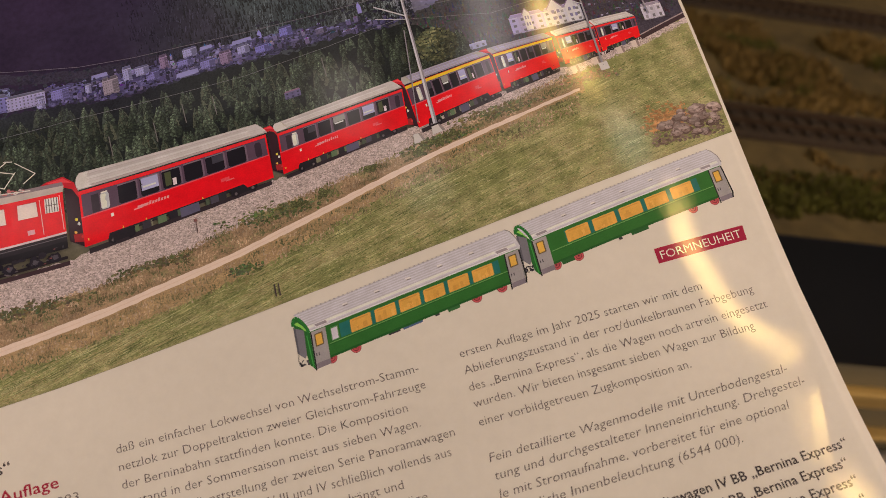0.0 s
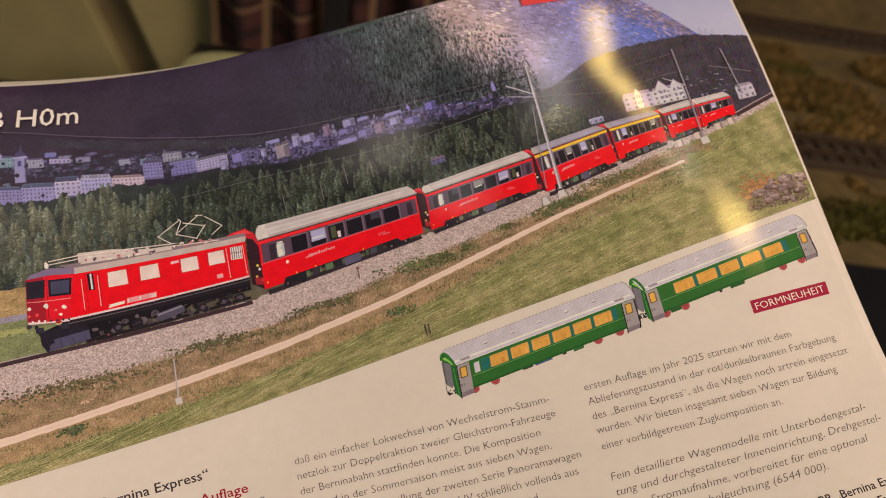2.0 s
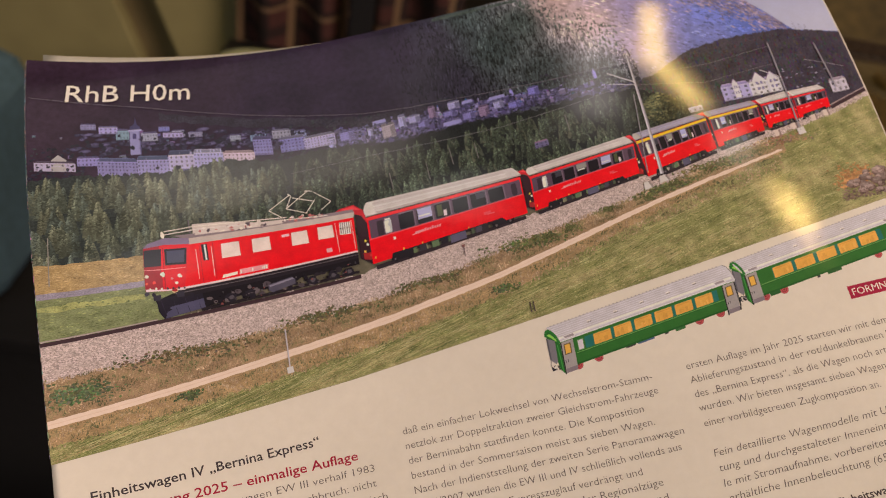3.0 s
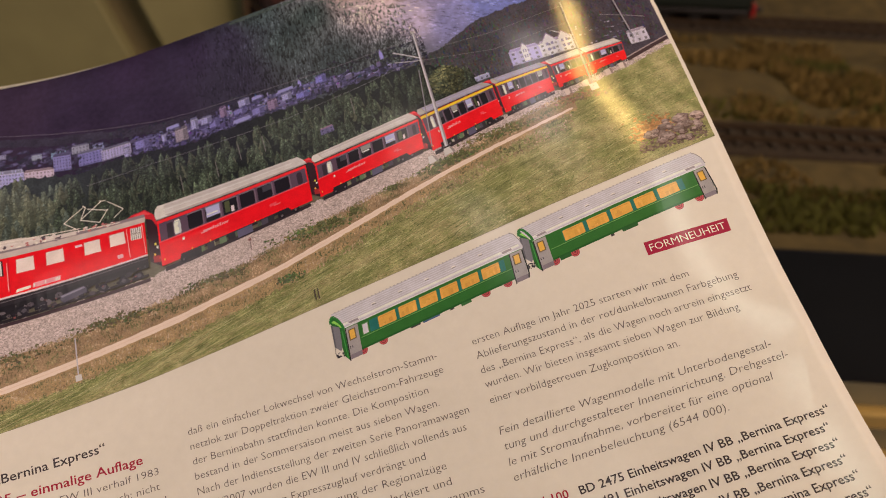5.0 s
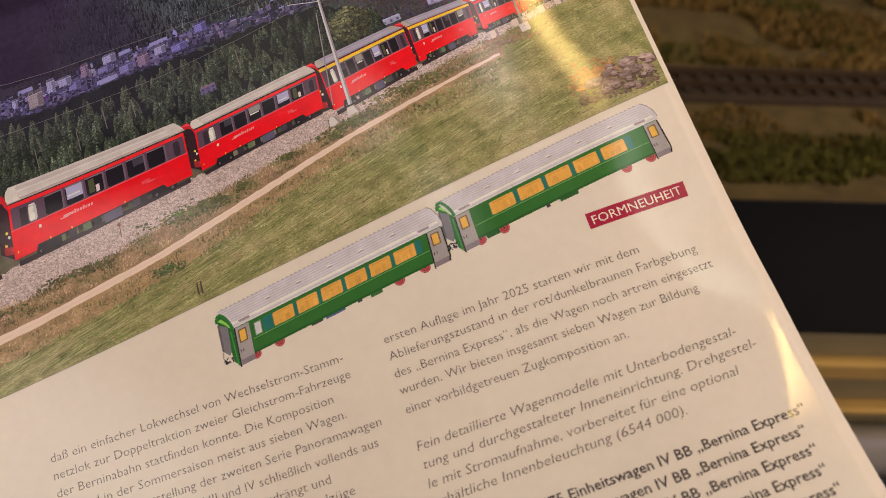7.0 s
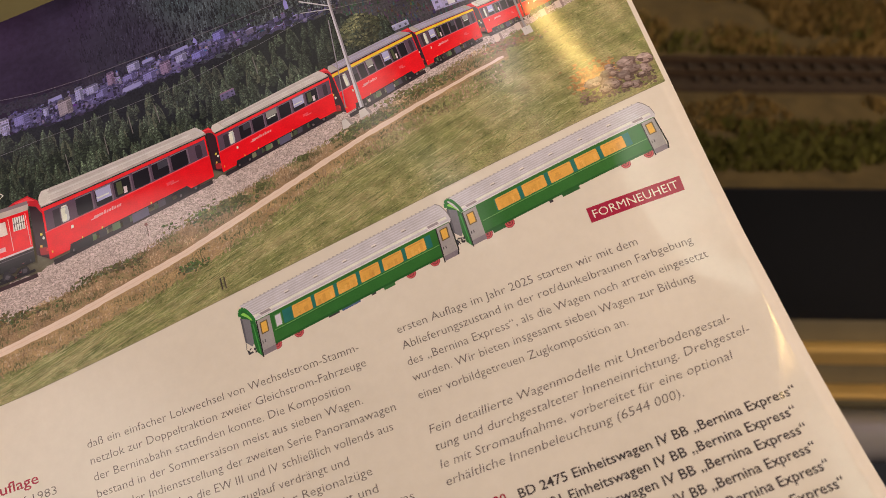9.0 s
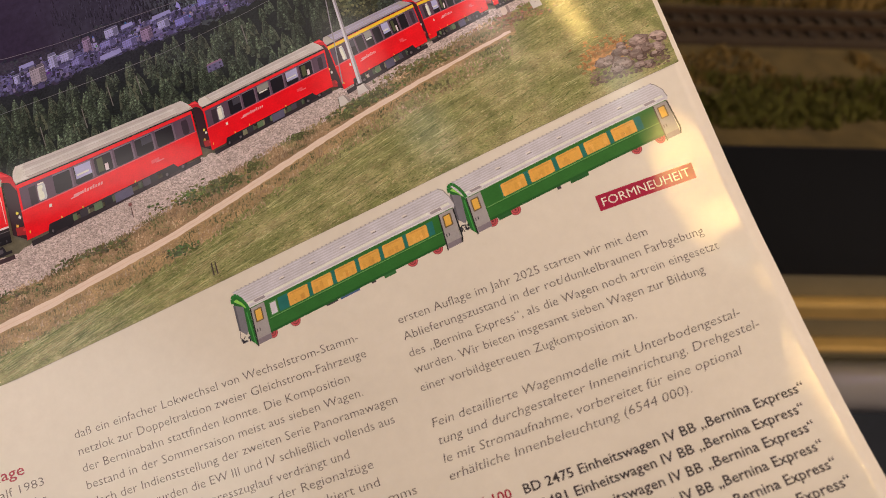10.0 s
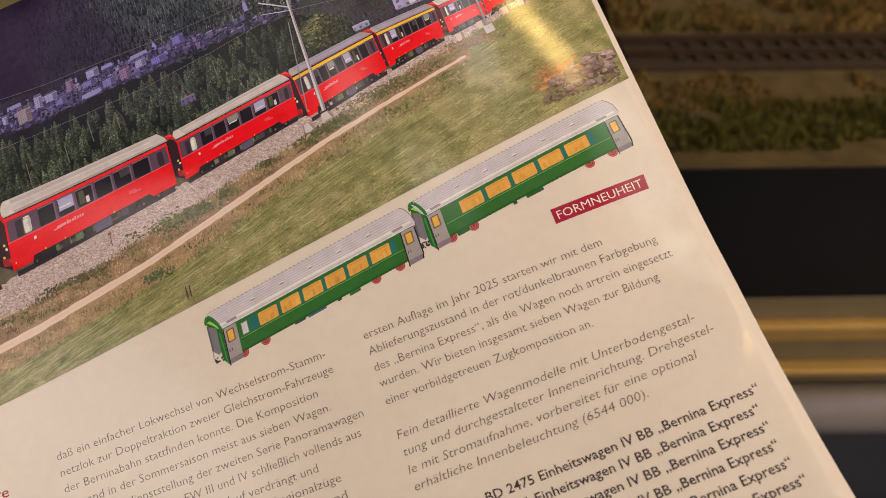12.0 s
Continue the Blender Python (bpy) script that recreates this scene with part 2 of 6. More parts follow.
class Sheet:
    """Collects flat shapes in page mm, laid on the bent page."""

    def __init__(self, cell=2.6):
        self.faces, self.cell = [], cell

    def add(self, poly, colour, layer):
        first = clip(clip([tuple(p[:2]) for p in poly], 0, 0.03, 1), 0, 209.97, -1)
        pieces = [first] if len(first) > 2 else []
        for axis in (0, 1):
            cut = []
            for piece in pieces:
                lo, hi = min(p[axis] for p in piece), max(p[axis] for p in piece)
                k = math.floor(lo / self.cell) + 1
                rest = piece
                while k * self.cell < hi - 1e-6 and len(rest) > 2:
                    cut.append(clip(rest, axis, k * self.cell, -1))
                    rest = clip(rest, axis, k * self.cell, 1)
                    k += 1
                cut.append(rest)
            pieces = [c for c in cut if len(c) > 2]
        self.faces += [(c, colour, layer) for c in pieces]
        return self

    def line(self, pts, width, colour, layer):
        for a, b in zip(pts, pts[1:]):
            dx, dy = b[0] - a[0], b[1] - a[1]
            l = math.hypot(dx, dy) or 1
            ox, oy = -dy / l * width / 2, dx / l * width / 2
            self.add([(a[0] + ox, a[1] + oy), (b[0] + ox, b[1] + oy), (b[0] - ox, b[1] - oy), (a[0] - ox, a[1] - oy)], colour, layer)
        return self

    def blob(self, u, v, ru, rv, colour, layer, rnd, n=7):
        a0 = rnd.random() * 6.28
        self.add([(u + ru * rnd.uniform(0.6, 1.1) * math.cos(a0 + 6.283 * k / n), v + rv * rnd.uniform(0.6, 1.1) * math.sin(a0 + 6.283 * k / n)) for k in range(n)], colour, layer)

    def soft(self, u, v, ru, rv, core, rim, layer, rnd, n=7):
        """A spot whose colour fades from its core to its rim."""
        a0 = rnd.random() * 6.28
        ring = [(u + ru * rnd.uniform(0.75, 1.1) * math.cos(a0 + 6.283 * k / n), v + rv * rnd.uniform(0.75, 1.1) * math.sin(a0 + 6.283 * k / n)) for k in range(n)]

        def fade(p, q):
            d = min(1.0, math.hypot((p - u) / ru, (q - v) / rv))
            return tuple(a + (b - a) * d for a, b in zip(core, rim))

        for a, b in zip(ring, ring[1:] + ring[:1]):
            self.add([(u, v), a, b], fade, layer)

    def disc(self, u, v, r, colour, layer, n=16):
        self.add([(u + r * math.cos(6.283 * k / n), v + r * math.sin(6.283 * k / n)) for k in range(n)], colour, layer)

    def mesh(self, name):
        verts, polys, cols, uvs = [], [], [], []
        for poly, colour, layer in self.faces:
            k = len(verts)
            area = sum(a[0] * b[1] - b[0] * a[1] for a, b in zip(poly, poly[1:] + poly[:1]))
            poly = poly if area < 0 else poly[::-1]
            verts += [S(p[0], p[1], layer * INK) for p in poly]
            polys.append(range(k, k + len(poly)))
            for p in poly:
                cols += colour(p[0], p[1]) if callable(colour) else colour
                uvs += [p[0], p[1]]
        data = bpy.data.meshes.new(name)
        data.from_pydata(verts, [], polys)
        data.attributes.new("ink", "FLOAT_COLOR", "CORNER").data.foreach_set("color", cols)
        data.uv_layers.new(name="page").data.foreach_set("uv", uvs)
        return data


def printed(name, sheet, mat, parent, label=""):
    return part(name, sheet.mesh(name), mat, parent, label)


WHITE = (0.81, 0.80, 0.78, 1.0)


def leaf(name, u0, u1, drop, shift, label, step_u=52, step_v=70):
    """A bound sheet: a thin bent leaf of paper, its front at the given drop below the page."""
    data = bpy.data.meshes.new(name)
    verts, faces, cols, uvs = [], [], [], []
    for side in (0, 1):
        for j in range(step_v + 1):
            for i in range(step_u + 1):
                u = u0 + (u1 - u0) * i / step_u
                v0 = top(min(max(u, 0), 210)) + shift * max(-0.5, 1 - max(u, 0) / 80)
                v = v0 + (288 - v0) * j / step_v
                verts.append(S(u, v, -drop / 1000 - side * 0.00012))
    row, size = step_u + 1, (step_u + 1) * (step_v + 1)
    for j in range(step_v):
        for i in range(step_u):
            a = j * row + i
            faces.append((a, a + row, a + row + 1, a + 1))
            faces.append((size + a, size + a + 1, size + a + row + 1, size + a + row))
    rim = [i for i in range(row)] + [j * row + step_u for j in range(1, step_v + 1)] + [step_v * row + i for i in range(step_u - 1, -1, -1)] + [j * row for j in range(step_v - 1, 0, -1)]
    for a, b in zip(rim, rim[1:] + rim[:1]):
        faces.append((a, b, size + b, size + a))
    data.from_pydata(verts, [], faces)
    lay = data.uv_layers.new(name="page")
    for l in data.loops:
        x, y, _ = verts[l.vertex_index]
        lay.data[l.index].uv = (x * 1000, -y * 1000)
        cols += WHITE
    data.attributes.new("ink", "FLOAT_COLOR", "CORNER").data.foreach_set("color", cols)
    for p in data.polygons:
        p.use_smooth = True
    return part(name, data, PAPER, catalogue, label)


page = leaf("page", 0.0, 210.0, 0.0, 0.0, "glossy white page with a photograph and three text columns", 140, 190)
for k in range(7):
    leaf("page", 3.5 + 0.15 * k, 210.25 + 0.22 * k, 0.22 + 0.18 * k, -2.3 + 0.16 * k, "white paper leaf underneath")

# ---- the photograph ----
R = random.Random(7)


def along(pts, u):
    if u <= pts[0][0]:
        return pts[0][1]
    for a, b in zip(pts, pts[1:]):
        if u <= b[0]:
            return a[1] + (b[1] - a[1]) * (u - a[0]) / (b[0] - a[0])
    return pts[-1][1]


def foot(u):
    """Lower edge of the photograph."""
    return along(((0, 97.3), (54, 93.0), (66, 92.1), (108, 87.9), (146, 84.3), (183, 80.2), (210, 76.7)), u)


def band(upper, lower, u0, u1, rnd, rough=0.3, step=1.5):
    """An area between two lines, with an uneven outline."""
    n = max(2, int((u1 - u0) / step))
    us = [u0 + (u1 - u0) * k / n for k in range(n + 1)]
    up = [(u, upper(u) + rnd.uniform(-rough, rough)) for u in us]
    lo = [(u, lower(u) + rnd.uniform(-rough, rough)) for u in us]
    return [[up[k], up[k + 1], lo[k + 1], lo[k]] for k in range(n)]


TONES = ((5, 5, 46, 30, 39), (40, 10, 43, 29, 39), (60, 20, 39, 27, 40), (75, 5, 39, 26, 40), (80, 25, 36, 26, 38), (92, 8, 38, 28, 41), (102, 8, 46, 40, 50), (105, 24, 44, 39, 47), (112, 4, 62, 68, 64),
         (118, 16, 52, 58, 54), (130, 26, 49, 54, 51), (126, 10, 66, 72, 66), (126, -2, 112, 104, 102), (136, 6, 184, 152, 140), (144, 14, 182, 152, 142), (150, 4, 158, 136, 148), (152, 23, 160, 138, 146), (144, 31, 70, 72, 66),
         (160, 12, 140, 124, 152), (160, 26, 116, 108, 136), (168, 12, 116, 110, 150), (175, 17, 94, 98, 146), (172, 26, 102, 102, 142), (185, 22, 84, 92, 142))


def tone(u, v):
    """Softly blended colours of the hillside and the mountain."""
    total, out = 0.0, [0.0, 0.0, 0.0]
    for a, b, *c in TONES:
        w = 1 / (((u - a) ** 2 + (v - b) ** 2) ** 1.6 + 4)
        total += w
        for k in range(3):
            out[k] += w * c[k]
    return tuple(x / total for x in out)


def shade(f):
    return lambda u, v: ink(*(min(240, x * f) for x in tone(u, v)))


def tree_line(u):
    """Where the wood ends and the scree begins."""
    return along(((116, -5), (125, 0.6), (132, 10), (138, 17), (150, 26), (156, 34)), u)


photo = Sheet(2.0)
for q in band(top, lambda u: 40, 0, 210, R, 0, 2.0):
    photo.add(q, shade(1.0), 1)
for q in band(lambda u: 40, foot, 0, 210, R, 0, 3.0):
    photo.add(q, ink(90, 80, 60), 1)
photograph = printed("photograph", photo, HAZE, catalogue, "printed colour photograph of a red mountain train")

TREES = [(-2, 32.0), (17, 32.6), (30, 34), (44, 33.0), (57, 35.5), (71, 34.8), (85, 37.0), (107, 36.2), (123, 37), (138, 36.0), (150, 37.5), (160, 42)]
RAIL = [(-2, 70.9), (24, 69.8), (72, 68.0), (77, 66.8), (115, 62.8), (145, 59.3), (165, 57.0), (180, 54.6), (198, 51.6), (212, 47.8)]
STONES = [(-2, 79.8), (12.6, 78.8), (37, 77.4), (63, 76.0), (92, 72.6), (114, 68.6), (136, 65.3), (150, 63.0), (166, 59.6), (181, 56.6), (198, 53), (212, 49)]
LANE_UP = [(-2, 88.3), (23.4, 85.6), (48.9, 82.6), (76.5, 79.2), (105.2, 74.8), (127.2, 70.1), (149.6, 65.4), (181, 60.0)]
LANE_LO = [(-2, 90.1), (23.2, 87.2), (48.6, 84.3), (76.1, 80.9), (104.8, 76.3), (126.9, 71.5), (149.3, 66.5), (181, 60.6)]

# wood on the slope, scree, sky
wood = Sheet(2.6)
for u0, u1, v0, v1 in ((30, 66, 1.2, 3.4), (50, 100, 0.8, 3.2)):
    for q in band(lambda u: along(((0, 8.1), (25.5, 13.7), (52.4, 20.8), (80.4, 26.6), (102, 27.9)), u) + v0, lambda u: along(((0, 8.1), (25.5, 13.7), (52.4, 20.8), (80.4, 26.6), (102, 27.9)), u) + v1, u0, u1, R, 0.4):
        wood.add(q, ink(46, 40, 46), 1.6)
for k in range(5600):
    u = R.uniform(80, 152)
    v = R.uniform(max(top(u) + 0.6, tree_line(u) - (3 if R.random() < 0.25 else 0)), 35)
    if R.random() < (112 - u) / 24:
        continue
    s = R.uniform(0.30, 0.72)
    f = R.choice((0.55, 0.68, 0.8, 1.0, 1.25, 1.45)) * (1.0 + 0.35 * noise.noise((u * 0.16, v * 0.16, 4)))
    f = 1 + (f - 1) * max(0.15, min(1.0, (u - 88) / 26))
    z = 2 + (v + R.uniform(-0.4, 0.4)) * 0.05
    wood.add([(u - s * 0.5, v + s), (u - s * 0.1, v - s * 1.6), (u + s * 0.12, v - s * 1.7), (u + s * 0.5, v + s)], shade(f), z)
    wood.add([(u + s * 0.02, v + s), (u + s * 0.05, v - s * 1.5), (u + s * 0.5, v + s)], shade(f * 0.6), z + 0.02)
tagged(printed("printed_woodland", wood, FOLIAGE, photograph), kind="stuff")
RIDGE = [(150, -0.2), (160, 1.5), (170, 4.5), (184, 13), (192.5, 22.2), (197, 27.6), (212, 30)]
HILL = [(146, 35.5), (156, 33.2), (167, 28.4), (177, 27), (193, 26.8), (205, 28.9), (212, 30)]
peak = Sheet(2.6)
for k in range(3200):
    u = R.uniform(98, 192)
    v = R.uniform(max(1.0, top(u) + 0.8), 33)
    if v > tree_line(u) or u > 170 + (v - 4) * 1.1:
        continue
    f = R.choice((0.55, 0.7, 0.85, 1.1, 1.22, 1.34)) * (1.0 + 0.4 * noise.noise((u * 0.22, v * 0.3, 1)))
    f = 1 + (f - 1) * (0.5 if u > 152 else 0.85)
    w = R.uniform(0.2, 0.95)
    d = 0.5 if u > 140 else 0.25
    peak.add([(u - w, v - w * d), (u - w * 0.2, v - w * d * 0.2 - R.uniform(0.1, 0.35)), (u + w, v + w * d), (u + w * 0.1, v + R.uniform(0.1, 0.4))], shade(f), 2.4 + R.random())
for k in range(500):
    u = R.uniform(104, 150)
    v = R.uniform(max(top(u) + 0.8, tree_line(u) - 9), max(top(u) + 1, tree_line(u)))
    s = R.uniform(0.2, 0.5)
    peak.add([(u - s * 0.6, v + s), (u, v - s * 1.5), (u + s * 0.6, v + s)], ink(72, 78, 68), 4 + R.random() * 0.5)
for k in range(1500):
    u = R.uniform(160, 195)
    v = along(RIDGE, u) + 0.3 + abs(R.gauss(0, 4.2))
    if v > along(HILL, u) - 0.3 or v < top(u) + 0.4:
        continue
    w = R.uniform(0.25, 0.9)
    g = R.uniform(0.75, 1.12)
    c = R.choice(((150, 128, 138), (164, 138, 136), (128, 114, 142), (112, 106, 142)))
    peak.add([(u - w, v - w * 0.7), (u - w * 0.1, v - w * 0.2 - 0.2), (u + w, v + w * 0.7), (u, v + w * 0.1 + 0.2)], ink(*(x * g for x in c)), 4.6 + R.random() * 0.5)
tagged(printed("printed_mountain", peak, ROCK, photograph), kind="stuff")

heaven = Sheet(2.6)
for q in band(lambda u: top(u), lambda u: along(RIDGE, u), 166, 210, R, 0.0, 1.5):
    heaven.add(q, lambda u, v: ink(*(a + (b - a) * max(0.0, min(1.0, (v + 4) / 30)) for a, b in zip((126, 124, 146), (160, 152, 158)))), 6)
printed("printed_sky", heaven, PLAIN, photograph)

hill = Sheet(2.6)
for q in band(lambda u: along(HILL, u), lambda u: 52, 146, 210, R, 0.3, 0.45):
    hill.add(q, lambda u, v: ink(*(a + (b - a) * max(0.0, min(1.0, (u - 148) / 36)) for a, b in zip((62, 58, 54), (58, 49, 54)))), 7)
for k in range(1600):
    u = R.uniform(147, 209)
    v = R.uniform(along(HILL, u) + 0.3, 47)
    g = max(0.0, min(1.0, (u - 148) / 36))
    c = tuple((a + (b - a) * g) * R.choice((0.7, 0.85, 1.05, 1.25)) for a, b in zip((62, 62, 56), (56, 50, 52)))
    s = R.uniform(0.2, 0.55)
    hill.add([(u - s * 0.6, v + s), (u, v - s * 1.4), (u + s * 0.6, v + s)], ink(*c), 8 + R.random())
printed("printed_wooded_hill", hill, FOLIAGE, photograph)

# town: houses with rows of windows, in blue evening haze
TOWN_LO = [(-2, 31.5), (50, 35.2), (70, 34.2), (86, 36.4), (108, 35.8), (131, 36.0), (150, 38)]


def house(sheet, u, v, w, h, wall, roof, layer, floors=2, bays=4, lean=0.02, pane=0.30):
    """A printed house: wall, roof and its windows. (u, v) is its lower left corner."""
    e = lambda a, b: (u + a, v - b - a * lean)
    tone_of = lambda c, f: tuple(min(0.92, q * f) for q in c[:3]) + (1.0,)
    sheet.add([e(0, 0), e(w, 0), e(w, h), e(0, h)], wall, layer)
    sheet.add([e(-0.12, h), e(w + 0.12, h), e(w * 0.93, h + h * 0.2), e(w * 0.07, h + h * 0.2)], roof, layer + 0.1)
    sheet.add([e(w * 0.07, h * 1.17), e(w * 0.93, h * 1.17), e(w * 0.93, h * 1.22), e(w * 0.07, h * 1.22)], tone_of(roof, 1.5), layer + 0.12)
    for b in range(bays):
        if b % 3 == 1:
            x = w * b / bays
            sheet.add([e(x, 0), e(x + w / bays, 0), e(x + w / bays, h), e(x, h)], tone_of(wall, 0.9), layer + 0.14)
        if b % 2 == 0 and h > 2:
            x = w * (b + 0.25) / bays
            sheet.add([e(x, h), e(x + w * 0.45 / bays, h), e(x + w * 0.45 / bays, h * 1.12), e(x, h * 1.12)], tone_of(wall, 0.8), layer + 0.13)
    sheet.add([e(0, 0), e(w, 0), e(w, h * 0.10), e(0, h * 0.10)], tone_of(wall, 0.6), layer + 0.18)
    sheet.add([e(0, h * 0.94), e(w, h * 0.94), e(w, h), e(0, h)], tone_of(wall, 1.25), layer + 0.18)
    for f in range(floors):
        y = h * (f + 0.22) / floors
        if h > 2:
            sheet.add([e(0, y - h * 0.06 / floors), e(w, y - h * 0.06 / floors), e(w, y), e(0, y)], tone_of(wall, 1.16), layer + 0.2)
        for b in range(bays):
            x = w * (b + 0.32) / bays
            sheet.add([e(x, y), e(x + w * 0.36 / bays, y), e(x + w * 0.36 / bays, y + h * 0.46 / floors), e(x, y + h * 0.46 / floors)], tone_of(wall, pane if (b * 7 + f * 3) % 5 else pane + 0.25), layer + 0.3)


town = Sheet(2.6)
for q in band(lambda u: along(TOWN_LO, u) - 5.2 + abs(u - 104) * 0.04, lambda u: along(TOWN_LO, u) - 0.9, 73, 150, R, 0.5, 0.8):
    town.add(q, ink(70, 60, 88), 6.8)
for k in range(620):
    u = R.uniform(73, 150)
    near = 1 - max(0.0, abs(u - 100) - 16) / 48
    v = along(TOWN_LO, u) - 0.9 - R.random() * 4.6 * (0.4 + 0.6 * near)
    g = (0.72 + 0.42 * noise.noise((u * 0.3, v * 0.6, 12))) * (0.6 + 0.4 * near) * R.uniform(0.8, 1.2)
    town.soft(u, v, R.uniform(0.5, 1.3), R.uniform(0.3, 0.8), ink(*(x * g for x in (138, 126, 168))), ink(*(x * g * 0.62 for x in (128, 112, 160))), 6.85 + R.random() * 0.1, R)
for tier, rise in ((0, 5.2), (1, 4.2), (2, 3.2), (3, 2.2), (4, 1.3)):
    u = 72.5 + tier * 0.6
    while u < 151:
        big = R.random() < 0.06
        w = R.uniform(1.4, 2.6) if big else R.uniform(0.35, 1.0)
        h = R.uniform(1.0, 1.8) if big else R.uniform(0.6, 1.3)
        near = 1 - max(0.0, abs(u - 100) - 16) / 48
        lit = noise.noise((u * 0.16, tier * 1.3, 6))
        if R.random() < 0.66 * near + 0.12 + 0.3 * lit and not (tier == 0 and lit < 0.0):
            v = along(TOWN_LO, u) - rise * (0.45 + 0.55 * near) + R.uniform(-0.65, 0.65)
            g = R.uniform(0.52, 0.84) * (1.0 + 0.3 * lit) * (0.62 + 0.38 * near)
            wall = R.choice(((146, 136, 168), (160, 150, 180), (126, 116, 150), (172, 160, 180), (116, 106, 140), (150, 138, 160)))
            c = tuple(min(204, x * g * k) for x, k in zip(wall, (0.98, 0.92, 1.0)))
            lean = R.uniform(-0.04, 0.16)
            z = 7 + tier * 0.5 + R.random() * 0.2
            house(town, u, v, w, h, ink(*c), ink(*R.choice(((78, 70, 98), (92, 82, 112), (68, 60, 86), (128, 118, 150)))), z, R.choice((2, 3)) if h < 1.1 else 4, 2 if w < 0.8 else (3 if w < 1.6 else 6), lean, 0.5)
            side = min(0.7, w * R.uniform(0.15, 0.5))
            town.add([(u + w, v - w * lean), (u + w + side, v - w * lean - 0.15), (u + w + side, v - w * lean - h * 0.95), (u + w, v - w * lean - h)], ink(*(x * 0.5 for x in c)), z + 0.02)
            if R.random() < 0.5:
                a, b = u + w * 0.15, v - h - w * lean * 0.5
                town.add([(a, b), (a + w * 0.35, b - h * R.uniform(0.3, 0.6)), (a + w * 0.7, b)], ink(*(x * R.choice((0.45, 0.8, 1.05)) for x in c)), z + 0.4)
            u += side
        u += w * R.uniform(0.7, 1.05) + (R.uniform(0.0, 0.3) if R.random() < 0.6 else R.uniform(0.6, 2.2))
SHADES = {"pale": (142, 132, 162), "lilac": (114, 103, 142), "tan": (138, 121, 122), "pink": (126, 101, 120), "slab": (126, 117, 148), "violet": (112, 102, 152)}
for shade_of, u, v, w, h in (("pale", 71.4, 33.0, 1.8, 2.6), ("lilac", 75.6, 31.9, 3.8, 2.4), ("pale", 81.5, 32.2, 1.3, 2.0), ("tan", 86.2, 33.0, 3.4, 3.4), ("slab", 84.2, 29.7, 3.6, 1.1), ("pale", 90.0, 31.2, 1.9, 3.0), ("pale", 93.2, 31.2, 3.0, 1.9), ("lilac", 95.2, 33.0, 2.8, 1.9), ("pink", 98.0, 30.6, 1.8, 2.9), ("pale", 103.8, 29.8, 3.1, 1.9), ("slab", 107.3, 29.5, 2.8, 1.0), ("lilac", 102.5, 31.9, 3.4, 1.4), ("slab", 102.4, 34.4, 5.0, 1.3), ("lilac", 107.0, 33.6, 3.2, 1.8), ("pink", 111.0, 33.3, 2.6, 2.7), ("slab", 115.0, 30.2, 4.4, 1.1), ("pale", 115.0, 32.4, 2.6, 1.8), ("violet", 119.0, 33.4, 3.2, 1.6), ("violet", 124.6, 30.8, 2.8, 2.0)):
    c = SHADES[shade_of]
    left, base = u - w / 2, v + h / 2
    z = 9.3 + v * 0.02
    if shade_of == "slab":
        town.add([(left, base), (left + w, base - 0.2), (left + w * 0.96, base - h), (left + w * 0.05, base - h * 0.9)], ink(*c), z)
        town.add([(left + 0.1, base + 0.55), (left + w, base + 0.35), (left + w, base - 0.2), (left, base)], ink(*(x * 0.62 for x in c)), z)
    else:
        house(town, left, base, w, h, ink(*c), ink(*(x * 0.6 for x in c)), z, max(2, int(h * 1.7)), max(3, int(w * 2.2)), R.uniform(0.0, 0.06), 0.5)
        town.add([(left + w * 0.62, base), (left + w, base), (left + w, base - h), (left + w * 0.62, base - h)], ink(*(x * 0.66 for x in c)), z + 0.16)
    for k in range(7):
        town.blob(left + R.uniform(-0.3, w + 0.3), base + R.uniform(-0.15, 0.35), R.uniform(0.2, 0.5), R.uniform(0.2, 0.4), ink(*R.choice(((62, 54, 78), (72, 63, 92), (50, 45, 62)))), z + 0.5, R, 7)
for u, v, h in ((140.5, 31.0, 3.0), (118.5, 30.6, 2.0)):
    town.add([(u, v), (u + 0.9, v), (u + 0.9, v - h * 0.6), (u + 0.45, v - h), (u, v - h * 0.6)], ink(128, 116, 164), 9.2)
for k in range(40):
    u = R.uniform(0, 36)
    v = R.uniform(17, 28) + u * 0.08
    if R.random() < 0.4:
        house(town, u, v, R.uniform(0.4, 1.5), R.uniform(0.4, 0.8), ink(*(int(x * R.uniform(0.7, 1)) for x in (112, 104, 134))), ink(84, 74, 96), 7 + v * 0.03, 2, 3)
tagged(printed("printed_town", town, PAINT, photograph), kind="stuff")
groves = Sheet(2.6)
for k in range(2300):
    u = R.uniform(0, 152)
    low = along(TOWN_LO, u)
    v = low + 1.0 - R.random() ** 1.5 * 10
    if 12 < u < 56 and 24 < v < low + 0.6 and R.random() < 0.93:
        continue
    s = R.uniform(0.2, 0.6)
    groves.blob(u, v, s, s * 0.8, ink(*R.choice(((40, 36, 46), (34, 34, 40), (46, 46, 46), (36, 32, 38)))), (6.9 + R.random() * 0.05 if u > 72 and R.random() < 0.45 else 7 + v * 0.05 + R.uniform(-0.15, 0.9)), R, 6)
tagged(printed("printed_grove", groves, FOLIAGE, photograph), kind="stuff")
hotel = Sheet(2.6)
PALE, ROOF = ink(128, 121, 127), ink(86, 80, 90)
